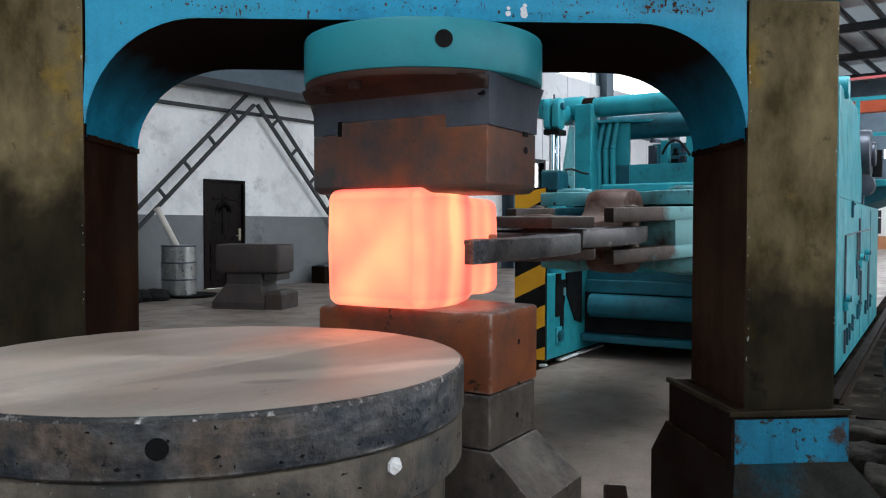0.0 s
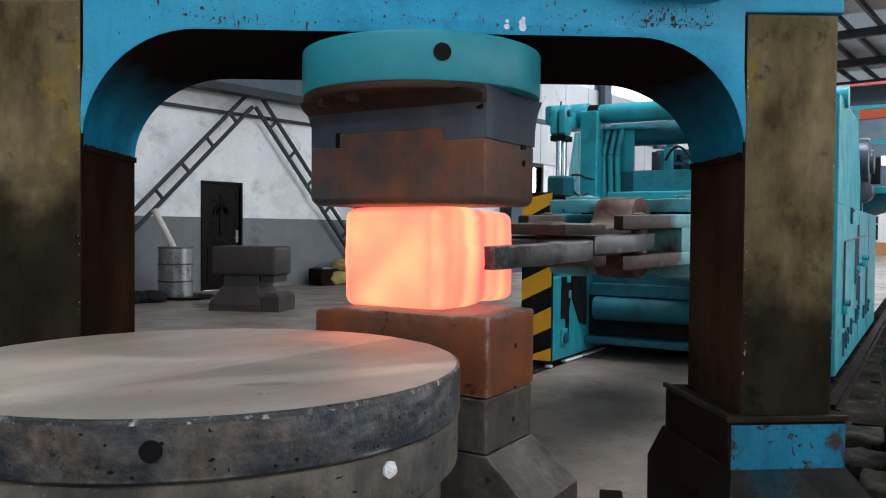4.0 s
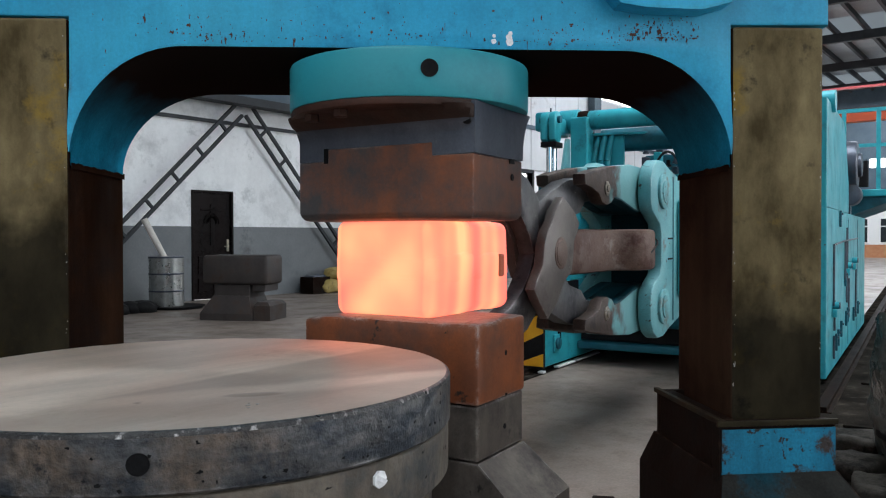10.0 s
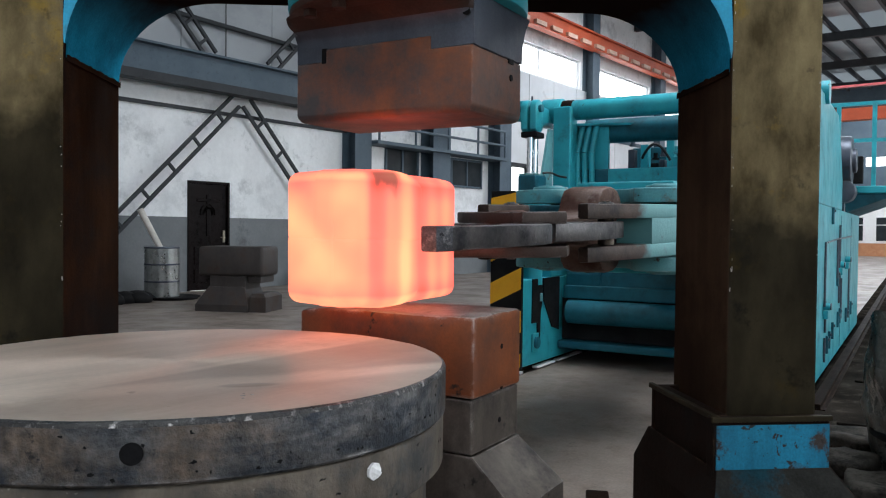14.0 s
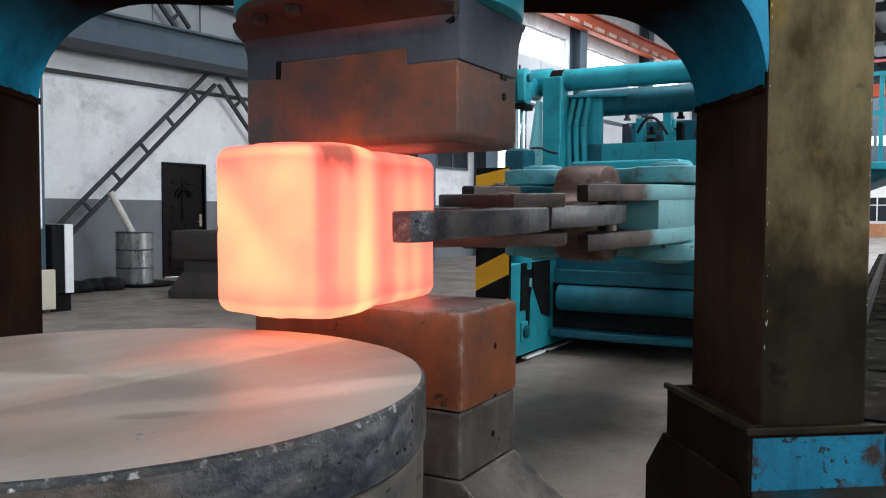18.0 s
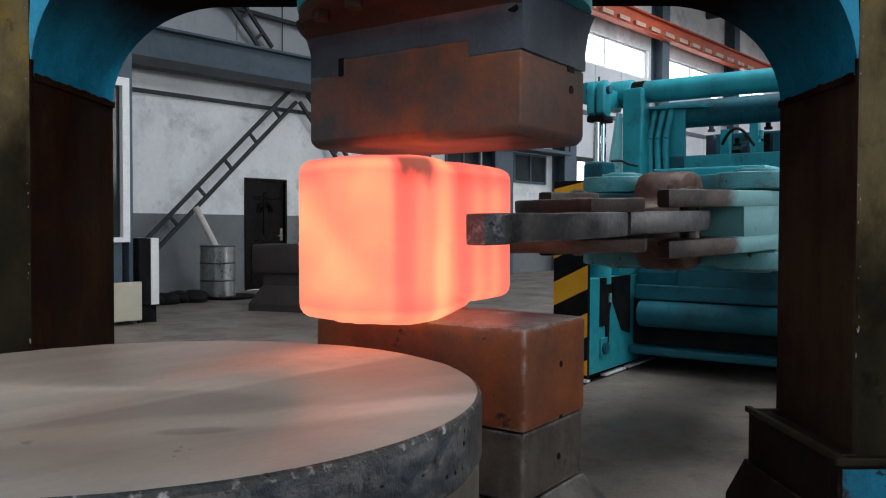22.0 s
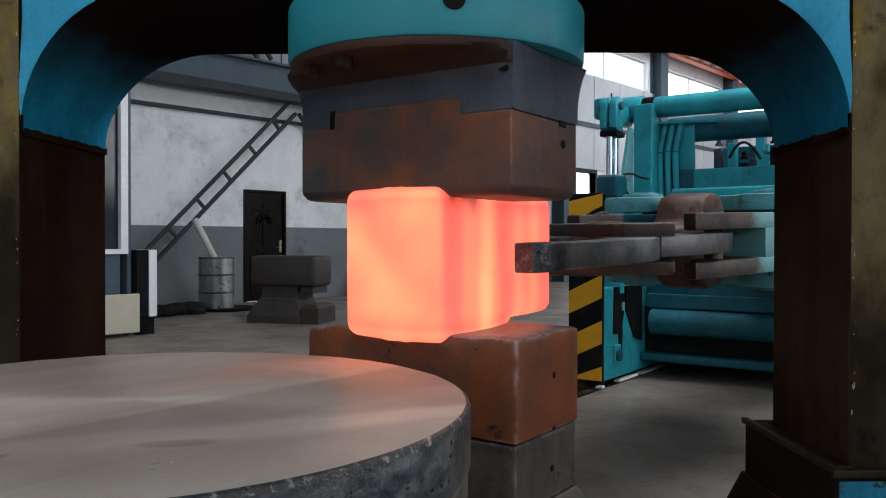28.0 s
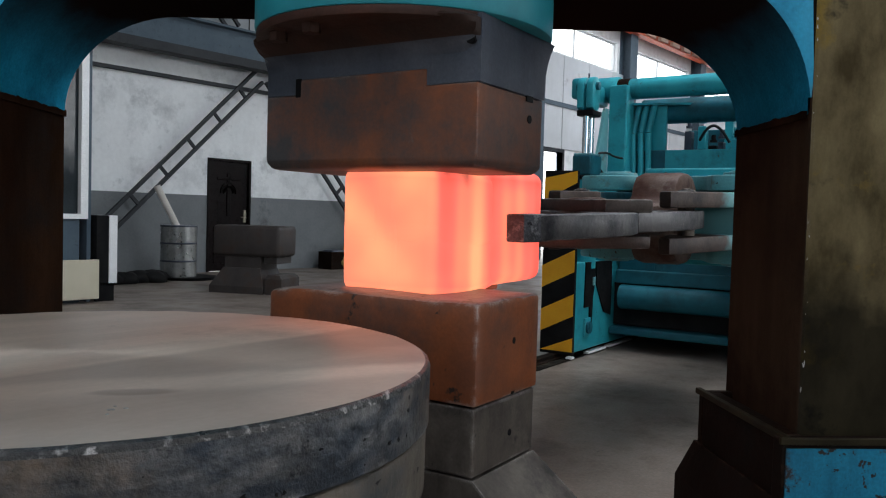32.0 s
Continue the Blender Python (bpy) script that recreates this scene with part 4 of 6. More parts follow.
M["arch_shade"] = arch_shade_material()
M["bare"] = mat("bare_nicked_steel", (0.28, 0.27, 0.25), (0.42, 0.41, 0.39), 0.4, 0.5, scale=20)
M["flange"] = mat("brown_flange_steel", (0.060, 0.022, 0.013), (0.030, 0.017, 0.013), 0.55, 0.15, scale=4.0, bump=0.15, grain=0.2)
M["chip"] = mat("bare_rust_spots", (0.050, 0.030, 0.027), (0.12, 0.055, 0.038), 0.7, scale=9.0, bump=0.1)
part("crosshead", crosshead_mesh(), [M["blue"], M["arch_shade"]], press, "blue painted arched crosshead with chipped paint", smooth=30)
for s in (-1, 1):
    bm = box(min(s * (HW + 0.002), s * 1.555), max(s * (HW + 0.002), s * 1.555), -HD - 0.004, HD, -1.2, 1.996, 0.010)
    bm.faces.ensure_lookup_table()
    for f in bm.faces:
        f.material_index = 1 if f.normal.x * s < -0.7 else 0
    # left inner face gets the shaded brown, right one the lit brown
    part("column", bm, [M["column"], M["column_inner"] if s < 0 else M["column_inner_lit"]], press, "bare steel column, tan in front, brown inside, oily below")
part("front_boss", prism([(0.70, 3.3), (0.70, 2.12), (0.76, 2.05), (0.86, 2.035), (1.06, 2.03), (1.17, 2.06), (1.24, 2.13), (1.26, 2.25), (1.26, 3.3)], 0.10, "y"), M["blue"], press, smooth=30, m=Matrix.Translation((0, -HD - 0.05, 0)))
for x, z, r in ((0.315, 1.930, 0.010), (0.316, 1.950, 0.007), (0.375, 1.928, 0.014), (0.372, 1.945, 0.012), (0.376, 1.960, 0.008)):
    bm = bmesh.new()
    bmesh.ops.create_circle(bm, cap_ends=True, segments=14, radius=r)
    for v in bm.verts:
        v.co *= 1 + 0.4 * noise.noise(v.co * 80)
    part("paint_splash", bm, M["white_paint"], press, "white paint splash", m=Matrix.Translation((x, -HD - 0.004, z)) @ Matrix.Rotation(radians(90), 4, "X"))

# chips where the blue paint has flaked down to rust
CHIP = []
for k in range(420):
    x = random.choice((random.uniform(-1.0, 1.15), random.gauss(0.93, 0.09), random.gauss(0.93, 0.09), random.gauss(0.55, 0.06), random.gauss(-0.72, 0.10), random.gauss(0.0, 0.2)))
    z = 1.918 + abs(random.gauss(0, 0.05)) + (0.02 if abs(x) > 0.8 else 0.0)
    if abs(x) > 1.1:
        continue
    r = 0.0011 * math.exp(abs(random.gauss(0, 0.75))) * (1.3 if x > 0.7 else 1.0)
    bm = bmesh.new()
    bmesh.ops.create_circle(bm, cap_ends=True, segments=16, radius=r)
    f = math.exp(random.gauss(0.1, 0.55))
    for v in bm.verts:
        v.co *= 1 + 1.1 * noise.noise(v.co / r * 1.3 + Vector((k * 5.3, 0, 0)))
        v.co.y *= f
        v.co.x /= math.sqrt(f)
    bm.transform(Matrix.Translation((x, -HD - 0.0025, z)) @ Matrix.Rotation(radians(90), 4, "X"))
    CHIP.append(bm)
tagged(part("flaked_paint", join(*CHIP), M["chip"], press, "rusty spots of flaked paint"), kind="stuff")

CHIP = []
for k in range(40):
    s = random.choice((-1, 1, 1))
    x = s * (HW + 0.006 + abs(random.gauss(0, 0.004)) if k % 3 else 1.548 - abs(random.gauss(0, 0.004)))
    r = 0.0009 * math.exp(abs(random.gauss(0, 0.6)))
    bm = bmesh.new()
    bmesh.ops.create_circle(bm, cap_ends=True, segments=9, radius=r)
    f = random.uniform(1, 4)
    for v in bm.verts:
        v.co *= 1 + 0.8 * noise.noise(v.co / r * 1.4 + Vector((k * 3.7, 0, 0)))
        v.co.y *= f
    bm.transform(Matrix.Translation((x, -HD - 0.0065, random.uniform(0.6, 1.95))) @ Matrix.Rotation(radians(90), 4, "X"))
    CHIP.append(bm)
tagged(part("edge_chip", join(*CHIP), M["bare"], press, "bright nicks along the column edges"), kind="stuff")
for s in (-1, 1):
    pts = [(HD - 0.012, 1.462), (-HD + 0.012, 1.462)]
    for k in range(37):
        y = -HD + 0.012 + (2 * HD - 0.024) * k / 36
        pts.append((y, 1.484 + 0.008 * noise.noise(Vector((k * 0.31, s * 5.0, 0))) + 0.005 * noise.noise(Vector((k * 0.9, s * 9.0, 2)))))
    part("paint_edge", prism(pts, 0.004, "x"), M["column_inner"], press, "ragged lower edge of the blue paint", m=Matrix.Translation((s * (HW - 0.0055), 0, 0)))

RING = press_m.inverted() @ pose(2.915, 2.345, 0)
DIE = press_m.inverted() @ pose(2.915, 2.345, 0, 0, 0, 7)
M["ring"] = mat("turquoise_ring_paint", (0.020, 0.245, 0.30), (0.026, 0.29, 0.345), 0.42, scale=2.0, c=(0.016, 0.17, 0.21), c_scale=2.5, c_low=0.52, c_high=0.78, bump=0.03, grain=0.03, spec=0.4, d=(0.05, 0.05, 0.045), d_scale=22, d_low=0.72, d_high=0.74)
part("ram_ring", cyl(0.455, 0.17, at=(0, 0, 1.765), segs=120, bevel=0.012), M["ring"], press, "turquoise painted ring", smooth=35, m=RING)
HOLE_A = -132.0
part("pin_hole", cyl(0.030, 0.03, "x", at=(0, 0, 0), segs=24), M["black"], press, "black pin hole", m=press_m.inverted() @ pose(2.915, 2.345, 0, 0, 0, HOLE_A) @ Matrix.Translation((0.4445, 0, 1.775)))


def holder_mesh(n=96):
    """From the round flange under the ring down to the rectangular seat of the die, hollowed on the way."""
    bm = bmesh.new()
    rings = []
    for k in range(13):
        f = k / 12
        z = 1.678 - 0.178 * f
        q = min(1.0, f / 0.62)
        g = math.sqrt(1 - (1 - q) ** 2)
        ring = []
        for i in range(n):
            a = 2 * math.pi * i / n
            c, s2 = math.cos(a), math.sin(a)
            e = 2 + 26 * g * g * g
            sup = (abs(c / 1.0) ** e + abs(s2 / 1.0) ** e) ** (-1 / e)
            rx, ry = (0.44 + (0.192 - 0.44) * g), (0.44 + (0.388 - 0.44) * g)
            rr = (1 / ((abs(c) / rx) ** e + (abs(s2) / ry) ** e)) ** (1 / e)
            ring.append(bm.verts.new((rr * c - 0.030 * g, max(rr * s2 - 0.014 * g, -0.402), z)))
        rings.append(ring)
    bm.faces.new(rings[-1])
    bm.faces.new(rings[0][::-1])
    for a, b in zip(rings, rings[1:]):
        for i in range(n):
            j = (i + 1) % n
            bm.faces.new((a[i], a[j], b[j], b[i]))
    bmesh.ops.recalc_face_normals(bm, faces=bm.faces[:])
    return bm


hm = holder_mesh()
for f in hm.faces:
    f.material_index = 1 if f.calc_center_median().z > 1.622 else 0
part("die_holder", hm, [M["dark"], M["flange"]], press, "dark forged steel die holder", smooth=40, m=DIE)
part("holder_flank", loft([(-0.2235, 0.1635, -0.4045, -0.25, 1.502), (-0.2235, 0.166, -0.4045, -0.25, 1.56), (-0.2235, 0.182, -0.4045, -0.25, 1.61), (-0.2235, 0.204, -0.4045, -0.25, 1.65), (-0.2235, 0.232, -0.4045, -0.25, 1.679)]), M["dark"], press, "dark straight flank of the die holder", smooth=30, m=DIE)
fl = cyl(0.450, 0.026, at=(0, 0, 1.670), segs=80, bevel=0.004)
for v in fl.verts:
    v.co.y = max(v.co.y, -0.400)
part("holder_flange", fl, M["flange"], press, "rusty round flange", smooth=40, m=DIE)
for x, y in ((-0.395, 0.03), (-0.355, 0.19), (-0.20, -0.36)):
    part("hex_bolt", cyl(0.026, 0.03, at=(x, y, 1.645), segs=6, bevel=0.003), M["flange"], press, m=DIE)
part("holder_groove", join(cyl(0.020, 0.03, "x", at=(-0.218, -0.372, 1.630), segs=20), cyl(0.015, 0.034, "x", at=(-0.218, -0.378, 1.612), segs=16)), M["black"], press, "dark groove near the corner", smooth=40, m=DIE)
part("holder_slot", box(-0.2262, -0.18, 0.220, 0.240, 1.492, 1.548), M["black"], press, "black slot beside the tenon", m=DIE)


def pressed_die(x0, x1, y0, y1, z0, z1):
    """A die block with a tenon standing up into its holder, worn round along its lower rim and sharp above."""
    bm = bmesh.new()
    line = [(y0, z0), (y1, z0), (y1, z1), (0.222, z1), (0.222, z1 + 0.046), (-0.235, z1 + 0.046), (-0.235, z1), (y0, z1)]
    rings = [[bm.verts.new((x, y, z)) for y, z in line] for x in (x0, x1)]
    bm.faces.new(rings[0])
    bm.faces.new(rings[1][::-1])
    for k in range(len(line)):
        q = (k + 1) % len(line)
        bm.faces.new((rings[0][k], rings[0][q], rings[1][q], rings[1][k]))
    bmesh.ops.recalc_face_normals(bm, faces=bm.faces[:])
    low = [e for e in bm.edges if all(v.co.z < z0 + 0.01 for v in e.verts)]
    bmesh.ops.bevel(bm, geom=low, offset=0.032, segments=4, profile=0.5, affect="EDGES")
    bmesh.ops.bevel(bm, geom=[e for e in bm.edges if e.calc_face_angle(0) > 0.9], offset=0.003, segments=1, profile=0.5, affect="EDGES")
    return bm


die_up = part("upper_die", pressed_die(-0.2255, 0.162, -0.40, 0.360, 1.275, 1.499), M["sooty_rust"], press, "rust-brown steel upper die", smooth=40, m=DIE)
part("die_hole", cyl(0.012, 0.02, "y", at=(0.075, -0.393, 1.435), segs=16), M["black"], press, "small black hole", m=DIE)
part("key", box(0.05, 0.09, -0.404, -0.39, 1.485, 1.505), M["black"], press, "small key in the joint", m=DIE)

# fixed guides at the foot of the columns
guide = thing("column_guide", "rusty flared steel guide of a press column, blue in front", "press base", pose(3.82, 1.385, 0, 0, 0, -46.5), "column guides")
part("front_wall", box(-0.235, 0.21, -0.355, -HD - 0.012, 0.20, 0.545, 0.006), M["guide"], guide)
part("back_wall", box(-0.215, 0.21, 0.262, 0.30, 0.20, 0.545, 0.006), M["guide"], guide)
part("inner_wall", box(-0.215, -0.15, -HD - 0.011, 0.261, 0.20, 0.545, 0.004), M["guide"], guide)
part("skirt", loft([(-0.27, 0.30, -0.47, 0.36, 0.0), (-0.27, 0.30, -0.47, 0.36, 0.22), (-0.225, 0.215, -0.36, 0.305, 0.36)]), M["guide"], guide)
part("rim", join(box(-0.245, 0.215, -0.367, -0.352, 0.533, 0.553, 0.003), box(-0.227, -0.205, -0.352, 0.305, 0.533, 0.553, 0.003)), M["column"], guide, "worn bare rim")
part("painted_front", box(-0.225, 0.205, -0.361, -0.356, 0.355, 0.522), M["blue_worn"], guide, "flaking bright blue paint")
part("painted_skirt", loft([(-0.285, 0.29, -0.476, -0.472, 0.0), (-0.285, 0.29, -0.476, -0.472, 0.222), (-0.225, 0.205, -0.366, -0.362, 0.3625)]), M["blue_grime"], guide, "grimy dull blue paint")
mirror = copy_thing(guide, press_m @ pose(-1.345, 0, 0, 0, 0, 180))

# ---- lower die ----
die_m = pose(2.93, 2.34, 0, 0, 0, 7)
anvil = thing("lower_die", "rust-brown steel forging die on a grey flared pedestal", "die", die_m)


def worn_block(x0, x1, y0, y1, z0, z1):
    """A block with rounded, beaten edges and an uneven top."""
    bm = box(x0, x1, y0, y1, z0, z1)
    bmesh.ops.bevel(bm, geom=bm.edges[:], offset=0.013, segments=2, profile=0.5, affect="EDGES")
    bmesh.ops.subdivide_edges(bm, edges=[e for e in bm.edges if e.calc_length() > 0.1], cuts=9, use_grid_fill=True)
    for v in bm.verts:
        p = v.co.copy()
        n = noise.noise(p * 5) * 0.006 + noise.noise(p * 14) * 0.002
        v.co.x += n
        v.co.y += 0.7 * n
        if p.z > z1 - 0.03:
            v.co.z += n - 0.16 * max(0.0, p.y - (y1 - 0.12)) - 0.05 * max(0.0, abs(p.x) - 0.17)
    return bm


bm = worn_block(-0.22, 0.162, -0.40, 0.362, 0.635, 0.920)
bm.normal_update()
for f in bm.faces:
    f.material_index = 1 if f.normal.z > 0.75 else 0
part("die_block", bm, [M["rust"], M["anvil_top"]], anvil, "rust-brown die with a hammered grey face", smooth=40)
M["pedestal"] = mat("grey_pedestal_steel", (0.105, 0.088, 0.074), (0.17, 0.145, 0.122), 0.45, 0.25, scale=2.4, c=(0.045, 0.040, 0.037), c_scale=2.8, c_low=0.48, c_high=0.66, bump=0.14, bump_scale=30, grain=0.10, streak=0.24, edge=(0.50, 0.47, 0.44), edge_r=0.014, d=(0.03, 0.026, 0.024), d_scale=12, d_low=0.64, d_high=0.70)
part("neck", box(-0.212, 0.158, -0.392, 0.368, 0.44, 0.632, 0.008), M["pedestal"], anvil)
part("foot", loft([(-0.216, 0.20, -0.565, 0.54, 0.0), (-0.216, 0.20, -0.565, 0.54, 0.275), (-0.213, 0.159, -0.394, 0.369, 0.436)]), M["pedestal"], anvil)
for x, z in ((-0.005, 0.795), (-0.003, 0.648), (0.0, 0.525)):
    part("die_hole", cyl(0.010, 0.03, "y", at=(x, -0.386 if z > 0.64 else -0.3785, z), segs=14), M["black"], anvil, "small black hole")

# ---- round plate table ----
table = thing("round_plate_stack", "worn round steel upsetting plates stacked on a stand", "table", pose(1.86, 2.25, 0))


def disc_mesh(r, z0, z1, n=192, chip=0.0012):
    bm = bmesh.new()
    prof = [(0.0, z0), (r - 0.006, z0), (r, z0 + 0.006), (r, z1 - 0.012), (r - 0.003, z1 - 0.004), (r - 0.010, z1), (r * 0.6, z1), (0.0, z1)]
    rings = []
    for k, (rr, z) in enumerate(prof[1:-1]):
        ring = []
        for i in range(n):
            a = 2 * math.pi * i / n
            d = chip * noise.noise(Vector((math.cos(a) * 9, math.sin(a) * 9, k * 0.7))) if k in (2, 3, 4) else 0
            ring.append(bm.verts.new(((rr + d) * math.cos(a), (rr + d) * math.sin(a), z + (d if k in (3, 4) else 0))))
        rings.append(ring)
    bm.faces.new(rings[0][::-1]), bm.faces.new(rings[-1])
    for a, b in zip(rings, rings[1:]):
        for i in range(n):
            j = (i + 1) % n
            bm.faces.new((a[i], a[j], b[j], b[i]))
    bm.normal_update()
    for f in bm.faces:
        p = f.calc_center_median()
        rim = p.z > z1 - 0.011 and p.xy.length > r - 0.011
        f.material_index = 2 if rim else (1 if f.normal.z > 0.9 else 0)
    return bm


M["rim"] = mat("scaled_plate_rim", (0.020, 0.026, 0.034), (0.088, 0.086, 0.084), 0.42, 0.25, scale=9.0, stretch=(1, 1, 2.4), low=0.38, high=0.62, c=(0.120, 0.090, 0.066), c_scale=3.2, c_low=0.50, c_high=0.66, bump=0.7, bump_scale=30, grain=0.34, grain_scale=34, d=(0.010, 0.012, 0.015), d_scale=22, d_low=0.60, d_high=0.68, streak=0.30, edge=(0.55, 0.54, 0.54), edge_r=0.012)
M["worn_edge"] = mat("beaten_plate_edge", (0.055, 0.054, 0.052), (0.55, 0.53, 0.51), 0.32, 0.6, scale=46.0, low=0.54, high=0.72, c=(0.05, 0.05, 0.052), c_scale=17.0, c_low=0.46, c_high=0.66, bump=0.5, bump_scale=70)
M["plate_side"] = mat("brown_scaled_plate", (0.072, 0.060, 0.047), (0.155, 0.130, 0.100), 0.5, 0.15, scale=7.0, stretch=(1, 1, 0.5), low=0.36, high=0.64, c=(0.035, 0.036, 0.036), c_scale=5.0, c_low=0.48, c_high=0.62, bump=0.45, bump_scale=34, grain=0.2, grain_scale=40, d=(0.26, 0.24, 0.21), d_scale=30, d_low=0.66, d_high=0.70, streak=0.30)
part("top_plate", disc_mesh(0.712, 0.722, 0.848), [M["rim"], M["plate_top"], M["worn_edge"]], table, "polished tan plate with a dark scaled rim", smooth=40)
part("lower_plate", disc_mesh(0.706, 0.585, 0.720), M["plate_side"], table, "brown scaled plate", smooth=40)
part("third_plate", disc_mesh(0.660, 0.44, 0.583), M["plate_side"], table, "brown scaled plate", smooth=40)
part("stand", cyl(0.60, 0.44, at=(0, 0, 0.22), segs=64), M["dark"], table, smooth=35)


def on_rim(angle, r, z):
    return Matrix.Rotation(radians(angle), 4, "Z") @ Matrix.Translation((r, 0, z))


part("pin_hole", cyl(0.022, 0.03, "x", segs=24), M["black"], table, "black pin hole in the rim", m=on_rim(226.7, 0.700, 0.787))
bm = join(cyl(0.020, 0.012, "x", segs=7), bar((0, -0.012, 0.010), (0.012, 0.010, -0.006), 0.01, 0.01))
part("chalk_mark", bm, M["white_paint"], table, "white splash of paint", m=on_rim(268.5, 0.706, 0.680))
for k in range(46):
    up = k % 3
    bm = cyl(0.0045, 0.004, "x", segs=10)
    for v in bm.verts:
        v.co += Vector((0, noise.noise(v.co * 300 + Vector((k, 0, 0))), noise.noise(v.co * 300 + Vector((0, k, 9))))) * 0.0055
        v.co.y *= random.uniform(0.5, 1.3)
    part("rim_dent", bm, M["black"], table, "small dent in the rim", m=on_rim(190 + 110 * random.random(), 0.7108 if up else 0.7048, random.uniform(0.735, 0.835) if up else random.uniform(0.60, 0.70)) @ Matrix.Diagonal((1, random.uniform(0.4, 1.7), random.uniform(0.3, 0.9), 1)))
for x, y, sx, sy in ((-0.205, -0.490, 0.006, 0.004), (-0.185, -0.497, 0.004, 0.003), (-0.222, -0.512, 0.003, 0.003), (-0.19, -0.475, 0.0025, 0.002)):
    bm = cyl(1.0, 1.0, segs=14)
    bm.transform(Matrix.Translation((x, y, 0.8485)) @ Matrix.Rotation(radians(-38), 4, "Z") @ Matrix.Diagonal((sx, sy, 0.0015, 1)))
    part("scale_flake", bm, M["bare"], table, "flake of forge scale")

# ---- hot block ----
block = thing("hot_steel_block", "glowing orange-hot forged steel block with a narrower gripped end", "steel block")
PIECES = []
M["hot"] = hot_material(block)
M["cooled"] = mat("cooled_red_steel", (0.06, 0.04, 0.03), (0.09, 0.06, 0.05), 0.7, scale=20)
M["cooled"].node_tree.nodes["Principled BSDF"].inputs["Emission Color"].default_value = (0.22, 0.045, 0.02, 1)
M["cooled"].node_tree.nodes["Principled BSDF"].inputs["Emission Strength"].default_value = 1.0


def corner_piece(length, half, bulge, taper, barrel, sy, sz):
    """A quarter of the block's head or shank; the head draws in towards the shank."""
    bm = box(-length / 2, length / 2, -half, half, -half, half)
    bmesh.ops.bevel(bm, geom=bm.edges[:], offset=0.038, segments=5, profile=0.5, affect="EDGES")
    bmesh.ops.subdivide_edges(bm, edges=[e for e in bm.edges if abs(e.verts[0].co.x - e.verts[1].co.x) > 0.1], cuts=8)
    for v in bm.verts:
        f = 1 + bulge / half * (1 - (2 * v.co.x / length) ** 2)
        v.co.y *= f
        v.co.z *= f
        mid = 1 - min(1.0, abs(v.co.z * sz / half + 1) / 2) ** 2
        if v.co.y * sy > 0:
            v.co.y += sy * barrel * mid
        if taper and v.co.x < 0:
            v.co.x -= 1.1 * barrel * mid * (1 - min(1.0, abs(v.co.y * sy / half + 1) / 2) ** 2) * min(1.0, -v.co.x / (0.5 * length)) ** 4
        wave = 0.005 * noise.noise(Vector((v.co.x * 7, v.co.y * 6 + 3 * sy, v.co.z * 6 + 5 * sz)))
        v.co.y += sy * wave
        v.co.z += sz * wave
        u = max(0.0, v.co.x / length - 0.02)
        if v.co.y * sy > 0:
            v.co.y -= sy * taper * 2 * u
        if v.co.z * sz > 0:
            v.co.z -= sz * taper * u
    return bm


for end, length in (("head", 0.42), ("shank", 0.40)):
    for sy in (-1, 1):
        for sz in (-1, 1):
            ob = part("block_corner", corner_piece(length, 0.125 + (0.0006 if sy * sz > 0 else 0), 0.010 if end == "head" else 0.004, 0.022 if end == "head" else 0.0, 0.009 if end == "head" else 0.006, sy, sz), M["hot"], block, smooth=60)
            PIECES.append((ob, end, length, sy, sz))
mark = part("grip_mark", box(-0.024, 0.024, -0.010, 0.010, -0.048, 0.048, 0.008), M["cooled"], block, "dark cooled mark left by the jaw")

# ---- manipulator ----
def hose(points, r, parent, name="hose", material=None):
    cu = bpy.data.curves.new(name, "CURVE")
    cu.dimensions, cu.bevel_depth, cu.bevel_resolution = "3D", r, 2
    sp = cu.splines.new("NURBS")
    sp.points.add(len(points) - 1)
    for p, q in zip(sp.points, points):
        p.co = (*q, 1)
    sp.use_endpoint_u, sp.order_u = True, 3
    cu.materials.append(material or M["hose"])
    ob = new(name, cu)
    ob.parent = parent
    return ob


OX, OY, MYAW = 2.70, 2.50, 6.5
AXIS = (math.cos(radians(MYAW)), math.sin(radians(MYAW)))
manip = thing("forging_manipulator", "turquoise rail-bound forging manipulator with scorched gripping tongs", "manipulator", pose(OX, OY, 0, 0, 0, MYAW))
# left side frame with its warning board
part("side_frame", join(box(3.90, 9.0, 0.97, 1.25, 0.06, 0.80, 0.01), box(4.5, 9.0, 0.97, 1.25, 0.80, 1.45, 0.01)), M["teal"], manip)
wb = part("warning_board", box(3.84, 3.88, 0.955, 1.245, 0.05, 1.55, 0.004), M["black"], manip, "black board with yellow warning stripes")
for k in range(6):
    z = -0.16 + 0.36 * k
    pts = [(0.957, z + 0.17), (1.243, z + 0.03), (1.243, z + 0.21), (0.957, z + 0.35)]
    pts = [(y, min(max(q, 0.075), 1.545)) for y, q in pts]
    if max(q for _, q in pts) - min(q for _, q in pts) > 0.02:
        part("stripe", prism(pts, 0.004, "x"), M["yellow"], wb, "yellow warning stripe", m=Matrix.Translation((3.837, 0, 0)))
# Flat black plates stand for the shade inside the frame's openings.
part("frame_slot", prism([(4.09, 0.80), (4.30, 0.80), (4.30, 0.62), (4.26, 0.50), (4.25, 0.28), (4.20, 0.28), (4.19, 0.42), (4.08, 0.42)], 0.014, "y"), M["black"], manip, "dark stepped slot in the side frame", m=Matrix.Translation((0, 0.967, 0)))
